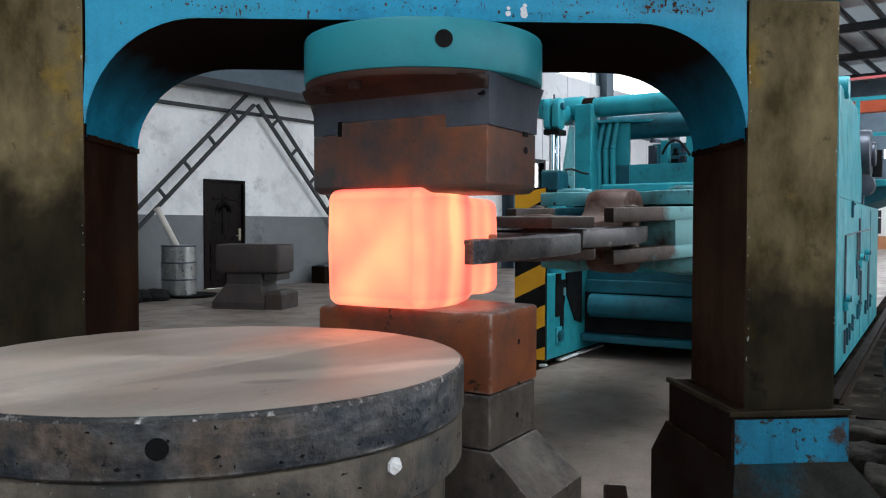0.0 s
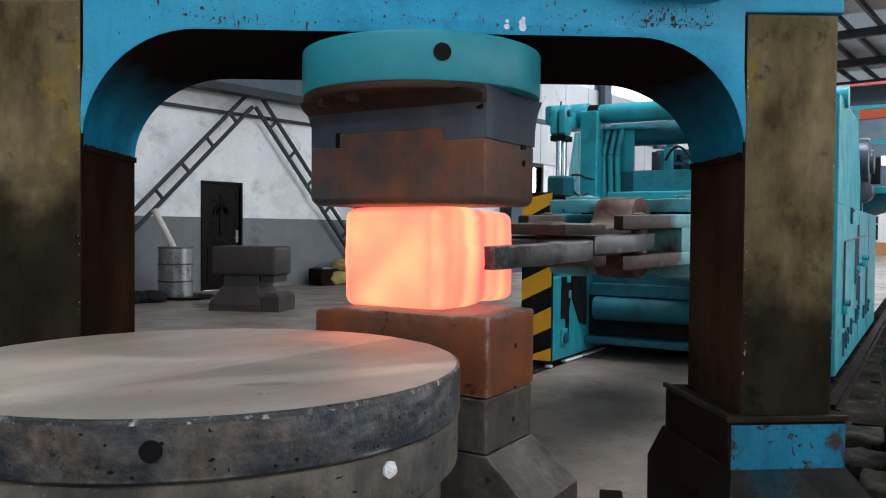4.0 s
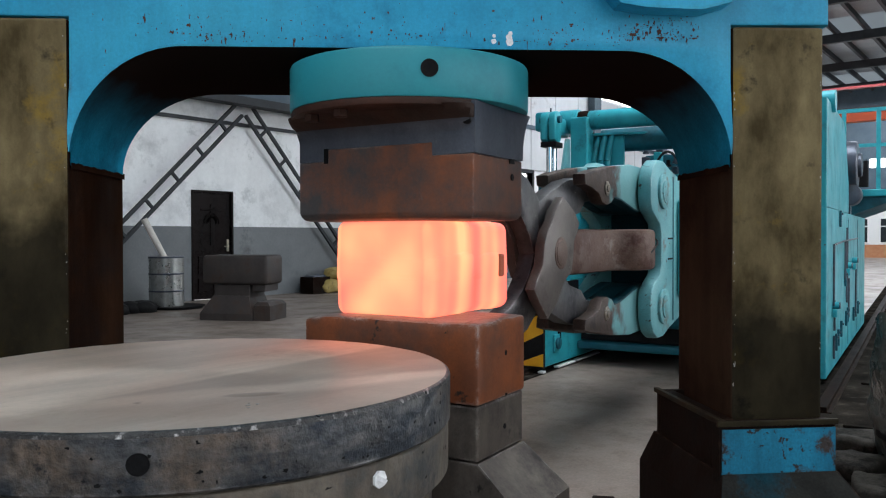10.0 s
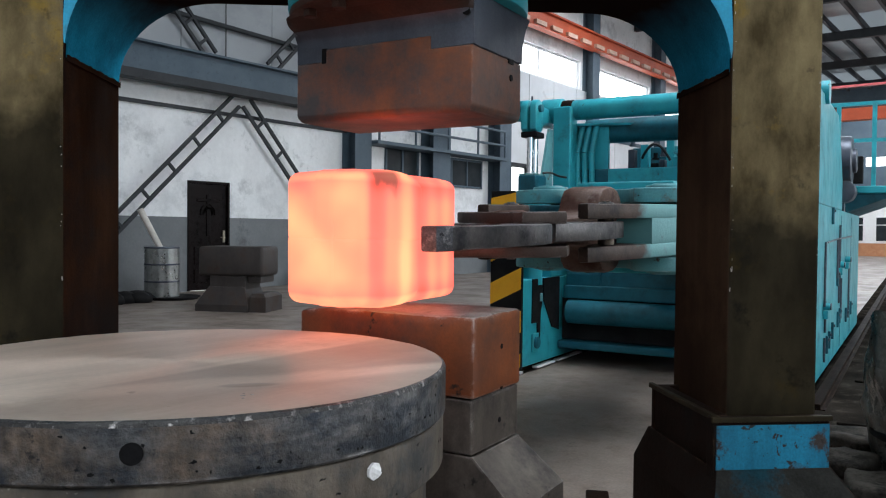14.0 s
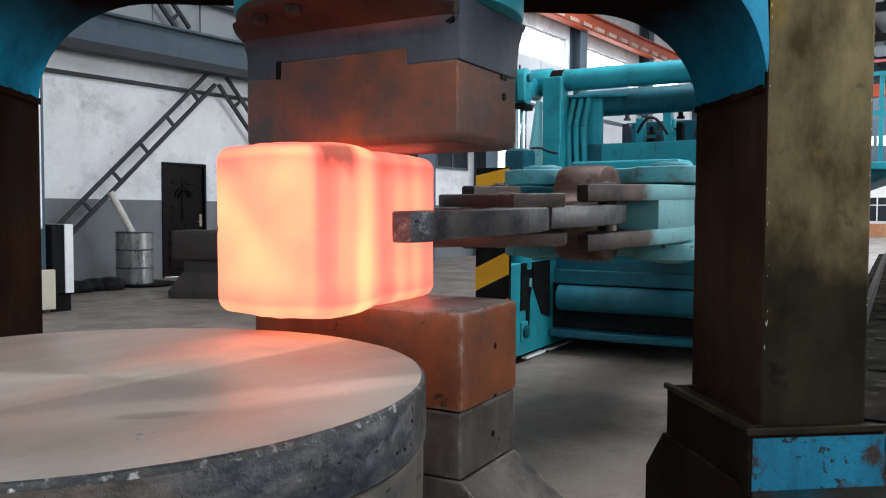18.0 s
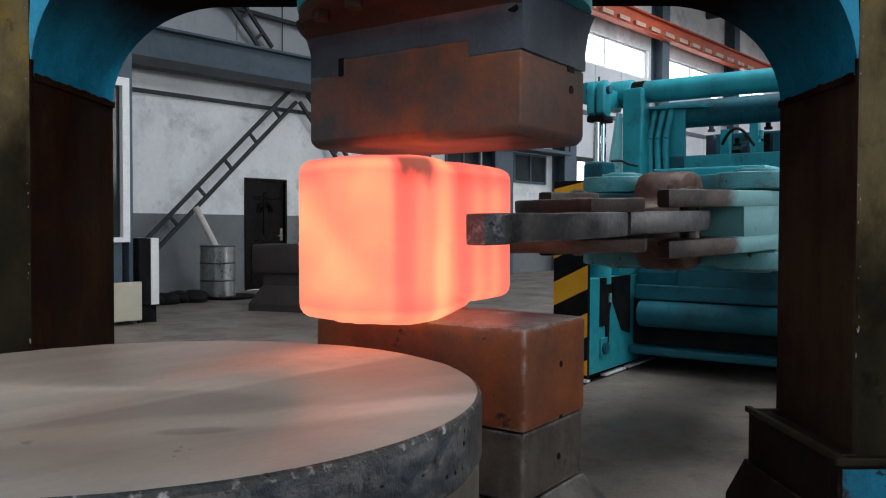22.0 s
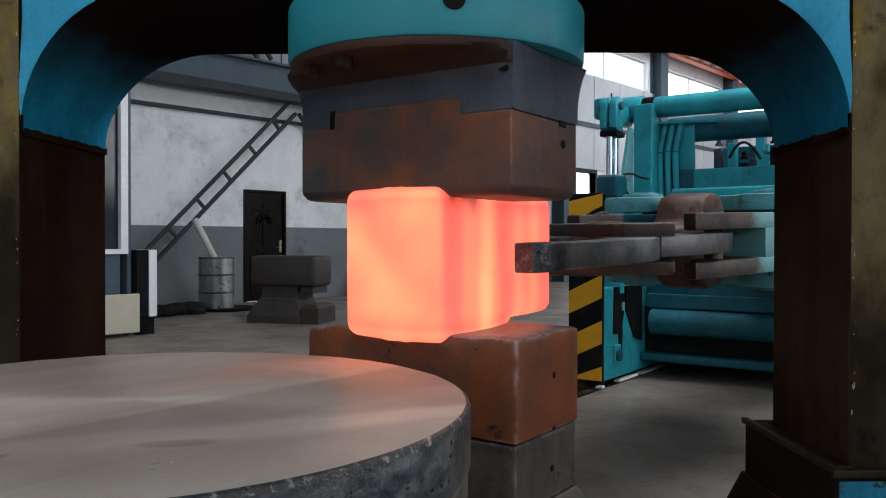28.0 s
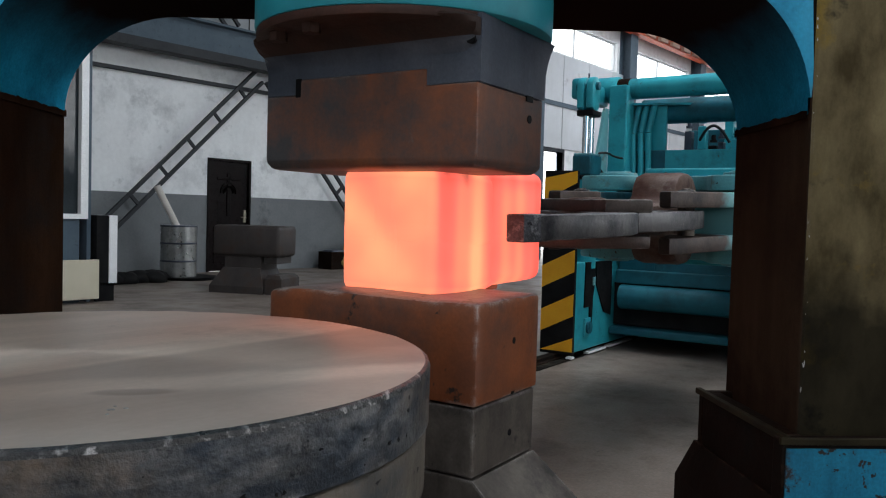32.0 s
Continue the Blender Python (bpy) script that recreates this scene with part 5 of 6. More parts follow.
part("frame_cover", prism([(4.32, 0.80), (4.68, 0.80), (4.68, 0.31), (4.52, 0.35), (4.42, 0.48), (4.33, 0.60)], 0.014, "y"), M["black"], manip, "dark recess in the side frame", m=Matrix.Translation((0, 0.966, 0)))
part("slot_latch", box(4.235, 4.285, 0.950, 0.961, 0.60, 0.67, 0.004), M["teal_pale"], manip, "pale latch in the slot")
part("tow_plate", box(4.085, 4.205, 0.950, 0.969, 0.17, 0.33, 0.006), M["teal"], manip)
part("tow_ring", join(cyl(0.052, 0.03, "y", at=(4.145, 0.945, 0.25), segs=24), cyl(0.034, 0.034, "y", at=(4.145, 0.943, 0.25), segs=24)), M["teal_grime_shade"], manip, smooth=40)
for x0, x1 in ((3.86, 3.92), (4.22, 4.62), (4.70, 5.3)):
    part("rail_guard", box(x0, x1, 0.965, 1.02, 0.012, 0.030, 0.003), M["white_paint"], manip, "pale guard strip over the rail")
# right side wall of the machine
part("side_wall", join(box(4.5, 9.4, -1.22, -1.0, 0.06, 1.45, 0.01), shifted(prism([(4.5, 1.45), (6.7, 1.45), (6.7, 1.75), (6.3, 2.22), (6.1, 2.33), (4.5, 2.33)], 0.22, "y", 0.01), 0, -1.11, 0)), M["teal"], manip, "turquoise side wall")
for x, z in ((5.25, 0.20), (5.45, 0.22), (5.75, 0.27), (6.3, 0.32), (6.5, 0.34), (7.3, 0.28), (8.0, 0.30), (5.6, 1.30), (6.2, 0.72)):
    lug = part("side_lug", box(x, x + 0.035, -1.242, -1.222, z, z + 0.15, 0.004), M["teal_grime_shade"], manip)
    part("lug_bolt", cyl(0.012, 0.012, "y", at=(x + 0.018, -1.247, z + 0.12), segs=8), M["dark"], lug)
for p, q in (((4.98, 1.14), (6.15, 1.17)), ((4.98, 0.62), (4.98, 1.14)), ((5.05, 0.40), (5.05, 0.66)), ((5.02, 0.16), (5.02, 0.36)), ((6.15, 0.80), (6.15, 1.17)), ((6.35, 0.55), (6.35, 1.30)), ((6.60, 0.38), (6.60, 0.78)), ((7.6, 0.3), (7.6, 0.9)), ((6.15, 1.17), (7.9, 1.19))):
    part("side_pipe", rod((p[0], -1.234, p[1]), (q[0], -1.234, q[1]), 0.009, 8), M["dark"], manip, "thin dark pipe on the side wall")
for x, z in ((5.02, 0.62), (6.38, 0.92), (7.2, 0.95)):
    v = part("valve", join(cyl(0.032, 0.05, "y", at=(x, -1.247, z), segs=16), box(x - 0.05, x + 0.05, -1.262, -1.222, z - 0.10, z - 0.03, 0.006)), M["teal"], manip, "turquoise pipe valve", smooth=40)
    part("valve_wheel", cyl(0.028, 0.010, "y", at=(x, -1.278, z), segs=16), M["dark"], v)
for x in (6.66, 8.0):
    part("door_seam", box(x, x + 0.012, -1.2235, -1.219, 0.10, 1.40), M["teal_grime_shade"], manip, "joint between the wall plates")
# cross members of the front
part("front_drum", cyl(0.11, 1.9, "y", at=(4.72, -0.07, 0.48), segs=32), M["teal_grime_shade"], manip, "turquoise cross tube", smooth=40)
part("lower_beam", box(4.66, 4.9, -1.0, 0.97, 0.14, 0.21, 0.02), M["teal_grime_shade"], manip)
part("drum_guard", box(4.70, 4.76, -1.0, 0.93, 0.60, 0.72, 0.01), M["teal_grime_shade"], manip, "dark turquoise guard over the cross tube")
# A black box stands for the shade under the body.
part("under_body", box(4.78, 8.8, -1.0, 0.97, 0.22, 0.60), M["black"], manip, "black fill for the shade under the body")
part("body", join(box(4.95, 8.8, -0.98, 0.95, 0.62, 1.80, 0.02), box(4.75, 4.95, -0.6, 0.6, 0.62, 1.55, 0.02)), M["teal_grime_shade"], manip)
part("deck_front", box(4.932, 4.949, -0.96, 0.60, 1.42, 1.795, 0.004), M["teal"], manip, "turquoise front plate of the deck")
part("body_lip", box(4.80, 4.95, -0.98, 0.95, 0.62, 0.84, 0.02), M["teal_grime_shade"], manip)
# lifting gear
SH_Z = 2.352
part("cross_shaft", cyl(0.094, 2.2, "y", at=(4.90, -0.15, SH_Z), segs=32), M["teal"], manip, "turquoise lifting shaft", smooth=40)
part("shaft_collar", cyl(0.098, 0.11, "y", at=(4.90, 0.975, SH_Z), segs=32, bevel=0.006), M["guide"], manip, "rust-dark end of the shaft", smooth=40)
part("rear_shaft", cyl(0.115, 2.0, "y", at=(5.15, -0.12, 2.17), segs=32), M["teal_grime_shade"], manip, "turquoise rear shaft", smooth=40)
part("gusset", prism([(4.86, 0.95), (5.10, 0.95), (5.10, 0.25)], 0.02, "z"), M["teal"], manip, m=Matrix.Translation((0, 0, 2.215)))
part("pipe_backing", box(5.00, 5.04, 0.62, 1.02, 1.45, 2.20, 0.004), M["teal"], manip)
for s in (-1, 1):
    y = 1.05 if s > 0 else -0.93
    lever = part("lift_lever", join(cyl(0.118, 0.20, "y", at=(4.90, y + s * 0.08, SH_Z), segs=36, bevel=0.008), box(4.25, 4.90, y + s * 0.13 - 0.05, y + s * 0.13 + 0.05, SH_Z - 0.16, SH_Z + 0.02, 0.03)), M["teal"], manip, "turquoise lift lever", smooth=40)
    for dy in (-0.042, 0.042):
        eye = prism([(4.22 + 0.080 * math.cos(a), SH_Z - 0.072 + 0.080 * math.sin(a)) for a in np.linspace(0, math.pi, 13)] + [(4.145, SH_Z - 0.25), (4.185, SH_Z - 0.275), (4.255, SH_Z - 0.275), (4.295, SH_Z - 0.25)], 0.062, "y", 0.008)
        part("clevis_plate", shifted(eye, 0, y + dy, 0), M["teal"], lever, "turquoise clevis plate", smooth=40)
    part("clevis_pin", cyl(0.034, 0.20, "y", at=(4.22, y, SH_Z - 0.07), segs=20), M["teal_grime_shade"], lever)
    part("grease_nipple", rod((4.22, y, SH_Z), (4.22, y, SH_Z + 0.04), 0.008, 8), M["dark"], lever)
    part("rod_eye", box(4.15, 4.33, y - 0.075, y + 0.075, 2.03, 2.08, 0.01), M["black"], lever, "black rod eye")
    for dx in (-0.05, 0.05):
        part("piston_rod", rod((4.24 + dx, y, 1.6), (4.24 + dx, y, 2.06), 0.030, 20), M["chrome"], lever, "bright chrome piston rod")
    head = part("cylinder_head", box(4.12, 4.36, y - 0.085, y + 0.085, 1.53, 1.70, 0.014), M["teal_grime_shade"], manip, "green-grey cylinder head")
    part("cylinder_gland", box(4.105, 4.375, y - 0.10, y + 0.10, 1.505, 1.529, 0.006), M["black"], head)
    part("head_lid", box(4.13, 4.37, y - 0.08, y + 0.08, 1.701, 1.715, 0.004), M["teal_pale"], head)
    part("lift_cylinder", cyl(0.10, 0.75, at=(4.24, y, 1.12), segs=28), M["teal"], manip, smooth=40)
    part("post", box(4.74, 4.93, y - s * 0.065 - 0.085, y - s * 0.065 + 0.085, 1.40, SH_Z + 0.02, 0.012), M["teal"], manip)
    part("post_gusset", prism([(4.70, 1.40), (4.70, 2.16), (4.62, 2.16), (4.36, 1.40)], 0.025, "y"), M["teal_pale"], manip, "pale tapered gusset", m=Matrix.Translation((0.05, y + s * 0.035, 0)))
for k in range(4):
    part("riser_pipe", join(rod((4.92, 0.95 - 0.07 * k, 1.45), (4.90, 0.96 - 0.07 * k, 1.95), 0.027, 16), rod((4.90, 0.96 - 0.07 * k, 1.95), (4.99, 0.94 - 0.07 * k, 2.22), 0.027, 16)), M["teal"], manip, smooth=60)
hose([(4.24, 0.95, 1.72), (4.30, 0.90, 1.735), (4.42, 0.88, 1.70), (4.56, 0.86, 1.70)], 0.010, manip)
# valves and pumps on the deck
for k in range(13):
    y = 0.62 - 0.115 * k + 0.03 * random.random()
    h, w = random.uniform(0.10, 0.30), random.uniform(0.02, 0.045)
    x = 5.35 + 0.5 * random.random()
    part("deck_valve", join(box(x, x + 0.10, y - w, y + w, 1.80, 1.80 + h, 0.006), cyl(0.022, 0.07, at=(x + 0.05, y, 1.87 + h), segs=12), cyl(0.035, 0.02, at=(x + 0.05, y, 1.845 + h), segs=12)), (M["dark"], M["teal"], M["black"])[k % 3], manip)
for y in (0.30, -0.02, -0.45, -0.8):
    part("deck_post", box(5.95, 6.05, y - 0.04, y + 0.04, 1.84, 2.30, 0.006), M["teal"], manip)
# Added panel that hides the bright wall behind the valves.
part("valve_rack", box(6.30, 6.40, -0.95, 0.80, 1.84, 2.12, 0.01), M["teal_grime_shade"], manip, "dark backing panel behind the valves")
part("deck_rail", box(5.95, 6.03, -0.95, 0.6, 2.22, 2.28, 0.006), M["dark"], manip)
part("pump_motor", cyl(0.12, 0.4, "y", at=(6.2, -0.55, 1.97), segs=24), M["dark"], manip, smooth=40)


hose([(4.40, 1.0, 1.60), (4.46, 1.0, 1.56), (4.56, 0.98, 1.54), (4.66, 0.95, 1.58)], 0.012, manip)
hose([(5.66, 0.5, 1.95), (5.6, 0.42, 2.08), (5.62, 0.3, 2.08), (5.66, 0.22, 1.92)], 0.014, manip)
hose([(5.66, -0.1, 1.95), (5.6, -0.2, 2.1), (5.64, -0.4, 2.1), (5.9, -0.5, 1.95)], 0.014, manip)
# operator's platform at the rear
plat = part("platform", box(7.6, 9.9, -1.72, -1.0, 1.66, 1.74, 0.01), M["teal"], manip, "turquoise operator platform")
part("platform_skirt", prism([(-1.72, 1.52), (-1.0, 1.52), (-1.0, 1.30), (-1.2, 1.32)], 2.2, "x"), M["teal_grime_shade"], plat, m=Matrix.Translation((8.75, 0, 0.14)))
for x in (7.65, 8.75, 9.85):
    part("rail_post", bar((x, -1.69, 1.74), (x, -1.69, 2.66), 0.05, 0.05), M["teal"], plat)
for y in (-1.45, -1.10):
    part("rail_post", bar((7.65, y, 1.74), (7.65, y, 2.64), 0.045, 0.045), M["teal"], plat)
for z in (2.24, 2.64):
    part("rail_bar", bar((7.6, -1.69, z), (9.9, -1.69, z), 0.04, 0.035), M["teal"], plat)
    part("rail_bar", bar((7.65, -1.69, z), (7.65, -1.02, z), 0.04, 0.035), M["teal"], plat)
part("hose_reel", join(cyl(0.26, 0.16, "y", at=(7.15, -1.20, 1.98), segs=36, bevel=0.03), cyl(0.13, 0.24, "y", at=(7.15, -1.20, 1.98), segs=24, bevel=0.02), cyl(0.12, 0.30, "x", at=(7.15, -1.20, 1.66), segs=24, bevel=0.02), box(7.08, 7.22, -1.21, -1.08, 1.45, 1.9)), M["dark"], manip, "dark round motor and reel", smooth=40)
part("control_box", box(7.40, 7.52, -1.36, -1.26, 1.76, 2.05, 0.01), M["black"], manip, "black control box")

# rotating tong carrier
PIN_X, BOLT = 1.555, (2.97, 0.385)
tongs = part("tongs", join(cyl(0.24, 1.5, "x", at=(4.25, 0, 0), segs=48), cyl(0.27, 0.10, "x", at=(3.66, 0, 0), segs=48)), M["teal"], manip, "turquoise rotating tong carrier", smooth=40)
CHEEK = [(2.73, 0.26), (2.70, 0.34), (2.71, 0.46), (2.77, 0.545), (2.87, 0.59), (3.00, 0.59), (3.14, 0.55), (3.40, 0.50), (3.72, 0.47)]
CHEEK = CHEEK + [(x, -y) for x, y in CHEEK[::-1]] + [(2.80, -0.22), (2.92, -0.165), (2.95, -0.10), (2.95, 0.10), (2.92, 0.165), (2.80, 0.22)]
for s in (-1, 1):
    cheek = part("cheek_plate", prism(CHEEK, 0.090, "z", 0.012), M["teal_pale"], tongs, "pale worn turquoise cheek plate", smooth=40, m=Matrix.Translation((0, 0, s * 0.208)))
    for y in (-BOLT[1], BOLT[1]):
        part("pivot_bolt", join(cyl(0.118, 0.022, at=(BOLT[0], y, s * 0.263), segs=40, bevel=0.007), cyl(0.080, 0.034, at=(BOLT[0], y, s * 0.266), segs=30, bevel=0.006)), M["teal_pale"], cheek, "turquoise pivot bolt", smooth=40)
    part("cheek_seam", box(3.22, 3.235, -0.50, 0.50, s * 0.2555 - 0.002, s * 0.2555 + 0.002), M["teal_grime_shade"], cheek)
    for y in (-0.07, 0.07):
        part("cheek_slot", box(3.10, 3.222, y - 0.006, y + 0.006, s * 0.2552 - 0.002, s * 0.2552 + 0.002), M["black"], cheek, "thin dark joint")
    part("rear_boss", box(3.34, 3.70, -0.34, 0.34, s * 0.285 - 0.030, s * 0.285 + 0.030, 0.012), M["teal"], cheek)
part("carrier_web", box(3.13, 3.70, -0.46, 0.46, -0.162, 0.162, 0.01), M["teal_deep"], tongs, "dark turquoise web between the cheeks")
HUMP = [(1.62, 0.050), (2.05, 0.078), (2.42, 0.092), (2.48, 0.130), (2.51, 0.195), (2.56, 0.243), (2.66, 0.264), (2.76, 0.262), (2.84, 0.240), (2.90, 0.190), (2.915, 0.10)]
HUMP = [(x, -z) for x, z in HUMP] + HUMP[::-1]
yoke = part("pull_yoke", prism(HUMP, 0.262, "y", 0.028), M["yoke"], tongs, "rust-scorched pulling yoke", smooth=35)
part("yoke_rod", cyl(0.10, 1.0, "x", at=(3.12, 0, 0), segs=24), M["teal_deep"], yoke, smooth=40)
# jaw: a hooked claw, and across the main pin its tail
CLAW = [(0.420, 0.200), (0.425, 0.262), (0.50, 0.292), (0.66, 0.326), (0.84, 0.358), (1.00, 0.376), (1.14, 0.377), (1.26, 0.350), (1.36, 0.300), (1.45, 0.235), (1.54, 0.16), (1.68, 0.11), (1.72, 0.0),
        (1.68, -0.10), (1.55, -0.16), (1.43, -0.13), (1.385, -0.03), (1.32, 0.066), (1.22, 0.143), (1.08, 0.200), (0.92, 0.230), (0.76, 0.230), (0.60, 0.206), (0.52, 0.198)]
TAIL = [(1.47, 0.06), (1.42, 0.19), (1.436, 0.267), (1.607, 0.334), (1.807, 0.400), (1.98, 0.428), (2.235, 0.430), (2.245, 0.42), (2.245, 0.315), (2.235, 0.305), (2.10, 0.290), (2.02, 0.225), (1.84, 0.187), (1.74, 0.11), (1.69, -0.02), (1.55, -0.11)]
STAR = [(1.592, 0.300), (1.73, 0.236), (1.825, 0.163), (1.80, 0.120), (1.745, 0.06), (1.73, -0.03), (1.71, -0.103), (1.60, -0.16), (1.50, -0.266), (1.382, -0.335), (1.296, -0.26), (1.213, -0.175), (1.253, -0.121), (1.321, -0.053), (1.341, 0.047), (1.383, 0.119), (1.448, 0.169), (1.480, 0.223)]
LINK = [(1.81, 0.375), (1.80, 0.435), (1.90, 0.458), (2.25, 0.510), (2.60, 0.545), (2.88, 0.540), (3.03, 0.510), (3.10, 0.44), (3.11, 0.36), (3.07, 0.28), (2.97, 0.235), (2.86, 0.225), (2.66, 0.255), (2.42, 0.305), (2.29, 0.318),
        (2.25, 0.290), (2.17, 0.272), (2.08, 0.285), (2.03, 0.335), (1.92, 0.362)]
WEB = [(2.42, 0.523), (2.60, 0.540), (2.86, 0.536), (3.02, 0.505), (3.095, 0.44), (3.10, 0.36), (3.06, 0.285), (2.97, 0.24), (2.86, 0.23), (2.66, 0.26), (2.42, 0.31)]
OPEN = 7.0


def swung(x, y, a):
    """A turn by a degrees in the plane of the jaws about a pin at x, y."""
    return pose(x, y, 0, 0, 0, a) @ Matrix.Translation((-x, -y, 0))


def dark_inner_sides(bm, s):
    """The sides of a link arm that face the other arm: grime and the hollow's shade in one dark colour."""
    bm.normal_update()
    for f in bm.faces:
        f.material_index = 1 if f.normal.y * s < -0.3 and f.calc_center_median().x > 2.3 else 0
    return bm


JAWS, LINKS = [], []
for s in (1, -1):
    shut = swung(PIN_X, 0, s * OPEN)
    jaw = part("jaw", prism([(x, s * y) for x, y in CLAW][::s], 0.088, "z", 0.007), M["jaw"], tongs, "scorched steel gripping jaw", smooth=35, m=Matrix.Translation((0, 0, -0.012)))
    part("jaw_pad", prism([(x, s * y) for x, y in ((0.414, 0.194), (0.414, 0.258), (0.47, 0.284), (0.545, 0.294), (0.575, 0.205), (0.50, 0.194))][::s], 0.094, "z", 0.006), M["pad"], jaw, "grey worn jaw pad", smooth=30, m=Matrix.Translation((0, 0, -0.012)))
    part("jaw_tail", prism([(x, -s * y) for x, y in TAIL][::-s], 0.092, "z", 0.008), M["jaw"], jaw, "scorched tail of the jaw", smooth=35, m=shut @ Matrix.Translation((0, 0, -0.006 + 0.004 * s)))
    part("hub_plate", prism([(x, s * y) for x, y in STAR][::s], 0.056, "z", 0.009), M["hub"], jaw, "scorched star-shaped hub plate", smooth=35, m=swung(PIN_X, 0, s * OPEN) @ Matrix.Translation((0, 0, s * 0.082)))
    JAWS.append((jaw, s))
    shut_link = swung(BOLT[0], s * BOLT[1], s * OPEN * 0.84)
    link_arm = part("link_arm", dark_inner_sides(prism([(x, s * y) for x, y in WEB][::s], 0.16, "z", 0.010), s), [M["lever"], M["teal_deep"]], tongs, "faded turquoise link arm, burnt brown towards the fire", smooth=40, m=shut_link)
    for z in (-1, 1):
        part("fork_prong", dark_inner_sides(prism([(x, s * y) for x, y in LINK][::s], 0.080, "z", 0.012), s), [M["lever"], M["teal_deep"]], link_arm, "rusty brown prong of the fork", smooth=40, m=shut_link @ Matrix.Translation((0, 0, z * 0.111)))
    part("fork_pin", join(cyl(0.044, 0.32, at=(2.15, s * 0.37, 0), segs=24, bevel=0.008), cyl(0.024, 0.335, at=(2.15, s * 0.37, 0), segs=20, bevel=0.004)), M["scale"], link_arm, "worn steel fork pin", smooth=40, m=shut_link)
    LINKS.append((link_arm, s))
part("main_pin", join(cyl(0.086, 0.228, at=(PIN_X, 0, 0), segs=36, bevel=0.006), cyl(0.070, 0.236, at=(PIN_X, 0, 0), segs=36, bevel=0.006)), M["yoke"], tongs, "round main pin", smooth=40)
for s in (1, -1):
    hose([(2.66, -0.02 * s, 0.262 * s), (2.80, 0.03 * s, 0.272 * s), (2.90, 0.06 * s, 0.235 * s), (2.98, 0.07 * s, 0.20 * s)], 0.006, tongs, "grease_line")

# rails and trench of the manipulator
track = tagged(new("manipulator_track"), "dark rail trench in the floor for the manipulator", "rail track", kind="structure")
track.matrix_basis = pose(OX, OY, 0, 0, 0, MYAW)
for v, a, b in ((-1.30, -2.05, -1.12), (1.12, 0.98, 1.26)):
    part("trench_strip", box(1.0 if v < 0 else 3.6, 26, a, b, 0.004, 0.010), M["oily"], track, "black oily rail trench")
    part("rail", join(box(3.6, 26, v - 0.03, v + 0.03, 0.012, 0.05), box(3.6, 26, v - 0.06, v + 0.06, 0.010, 0.018)), M["guide"], track)
for x in np.arange(3.2, 24, 1.7):
    part("sleeper", box(x, x + 0.10, -1.98, -1.46, 0.011, 0.03, 0.006), M["oily"], track)
pts = [(math.cos(a) * r, math.sin(a) * r) for a, r in ((radians(9 * k), 1 + 0.22 * noise.noise(Vector((math.cos(radians(9 * k)) * 1.6, math.sin(radians(9 * k)) * 1.6, 4)))) for k in range(40))]
bm = prism([(x * 1.9, y * 1.15) for x, y in pts], 0.003, "z")
tagged(link_mesh("oil_patch", bm, M["oily"], m=pose(5.0, 0.55, 0.0035, 0, 0, 8)), "black oil-soaked patch of the floor", "oil patch", kind="structure")
line = tagged(link_mesh("floor_line", box(9.0, 40, -0.07, 0.07, 0.003, 0.006), M["yellow"], m=pose(3.0, 0.52, 0, 0, 0, 6.8)), "worn yellow line painted on the floor", "floor marking", kind="structure")
tagged(link_mesh("steel_pipe", cyl(0.22, 2.2, "x", segs=28, at=(25.0, 5.6, 0.22)), M["drum"], smooth=40), "pale steel roll lying on the floor", "steel roll")


def scrap_barrel():
    d = thing("scrap_barrel", "crumpled grey sheet metal scrap barrel standing on the floor", "barrel", pose(5.22, 0.62, 0))
    bm = bmesh.new()
    bmesh.ops.create_cone(bm, cap_ends=False, segments=120, radius1=0.45, radius2=0.46, depth=0.80)
    bmesh.ops.subdivide_edges(bm, edges=[e for e in bm.edges if abs(e.verts[0].co.z - e.verts[1].co.z) > 0.1], cuts=22, use_grid_fill=True)
    for v in bm.verts:
        n = v.co.normalized()
        f = 0.06 * noise.noise(v.co * 3.2) + 0.05 * abs(noise.noise(Vector((v.co.x * 9, v.co.y * 9, v.co.z * 3.5)))) + 0.03 * abs(noise.noise(Vector((v.co.x * 22, v.co.y * 22, v.co.z * 9))))
        v.co += Vector((n.x, n.y, 0)) * f
        v.co.z += 0.40 + (0.07 * noise.noise(v.co * 4) if v.co.z > 0.3 else 0)
    part("shell", bm, M["scrap"], d, smooth=55)
    part("fill", cyl(0.43, 0.02, at=(0, 0, 0.70), segs=40), M["black"], d, "dark contents")
    for z in (0.22, 0.55):
        part("strap", cyl(0.475, 0.025, at=(0, 0, z), segs=48), M["black"], d, "black strap", smooth=40)
    return d


scrap_barrel()


def rubble_block(x, y, z, a, sx, sy, sz, seed):
    """A broken block of refractory lining."""
    bm = box(-sx, sx, -sy, sy, 0, 2 * sz)
    bmesh.ops.bevel(bm, geom=bm.edges[:], offset=0.025, segments=2, profile=0.5, affect="EDGES")
    bmesh.ops.subdivide_edges(bm, edges=[e for e in bm.edges if e.calc_length() > 0.08], cuts=4, use_grid_fill=True)
    for v in bm.verts:
        d = noise.noise_vector(v.co * 7 + Vector((seed * 3.3, 0, 0))) * 0.018
        v.co += Vector((d.x, d.y, d.z if v.co.z > 0.02 else 0))
    return tagged(link_mesh("rubble_block", bm, M["rubble"], m=pose(x, y, z, 0, 0, a), smooth=50), "dusty grey-brown broken lining block on the floor", "rubble block", "rubble beside the track")


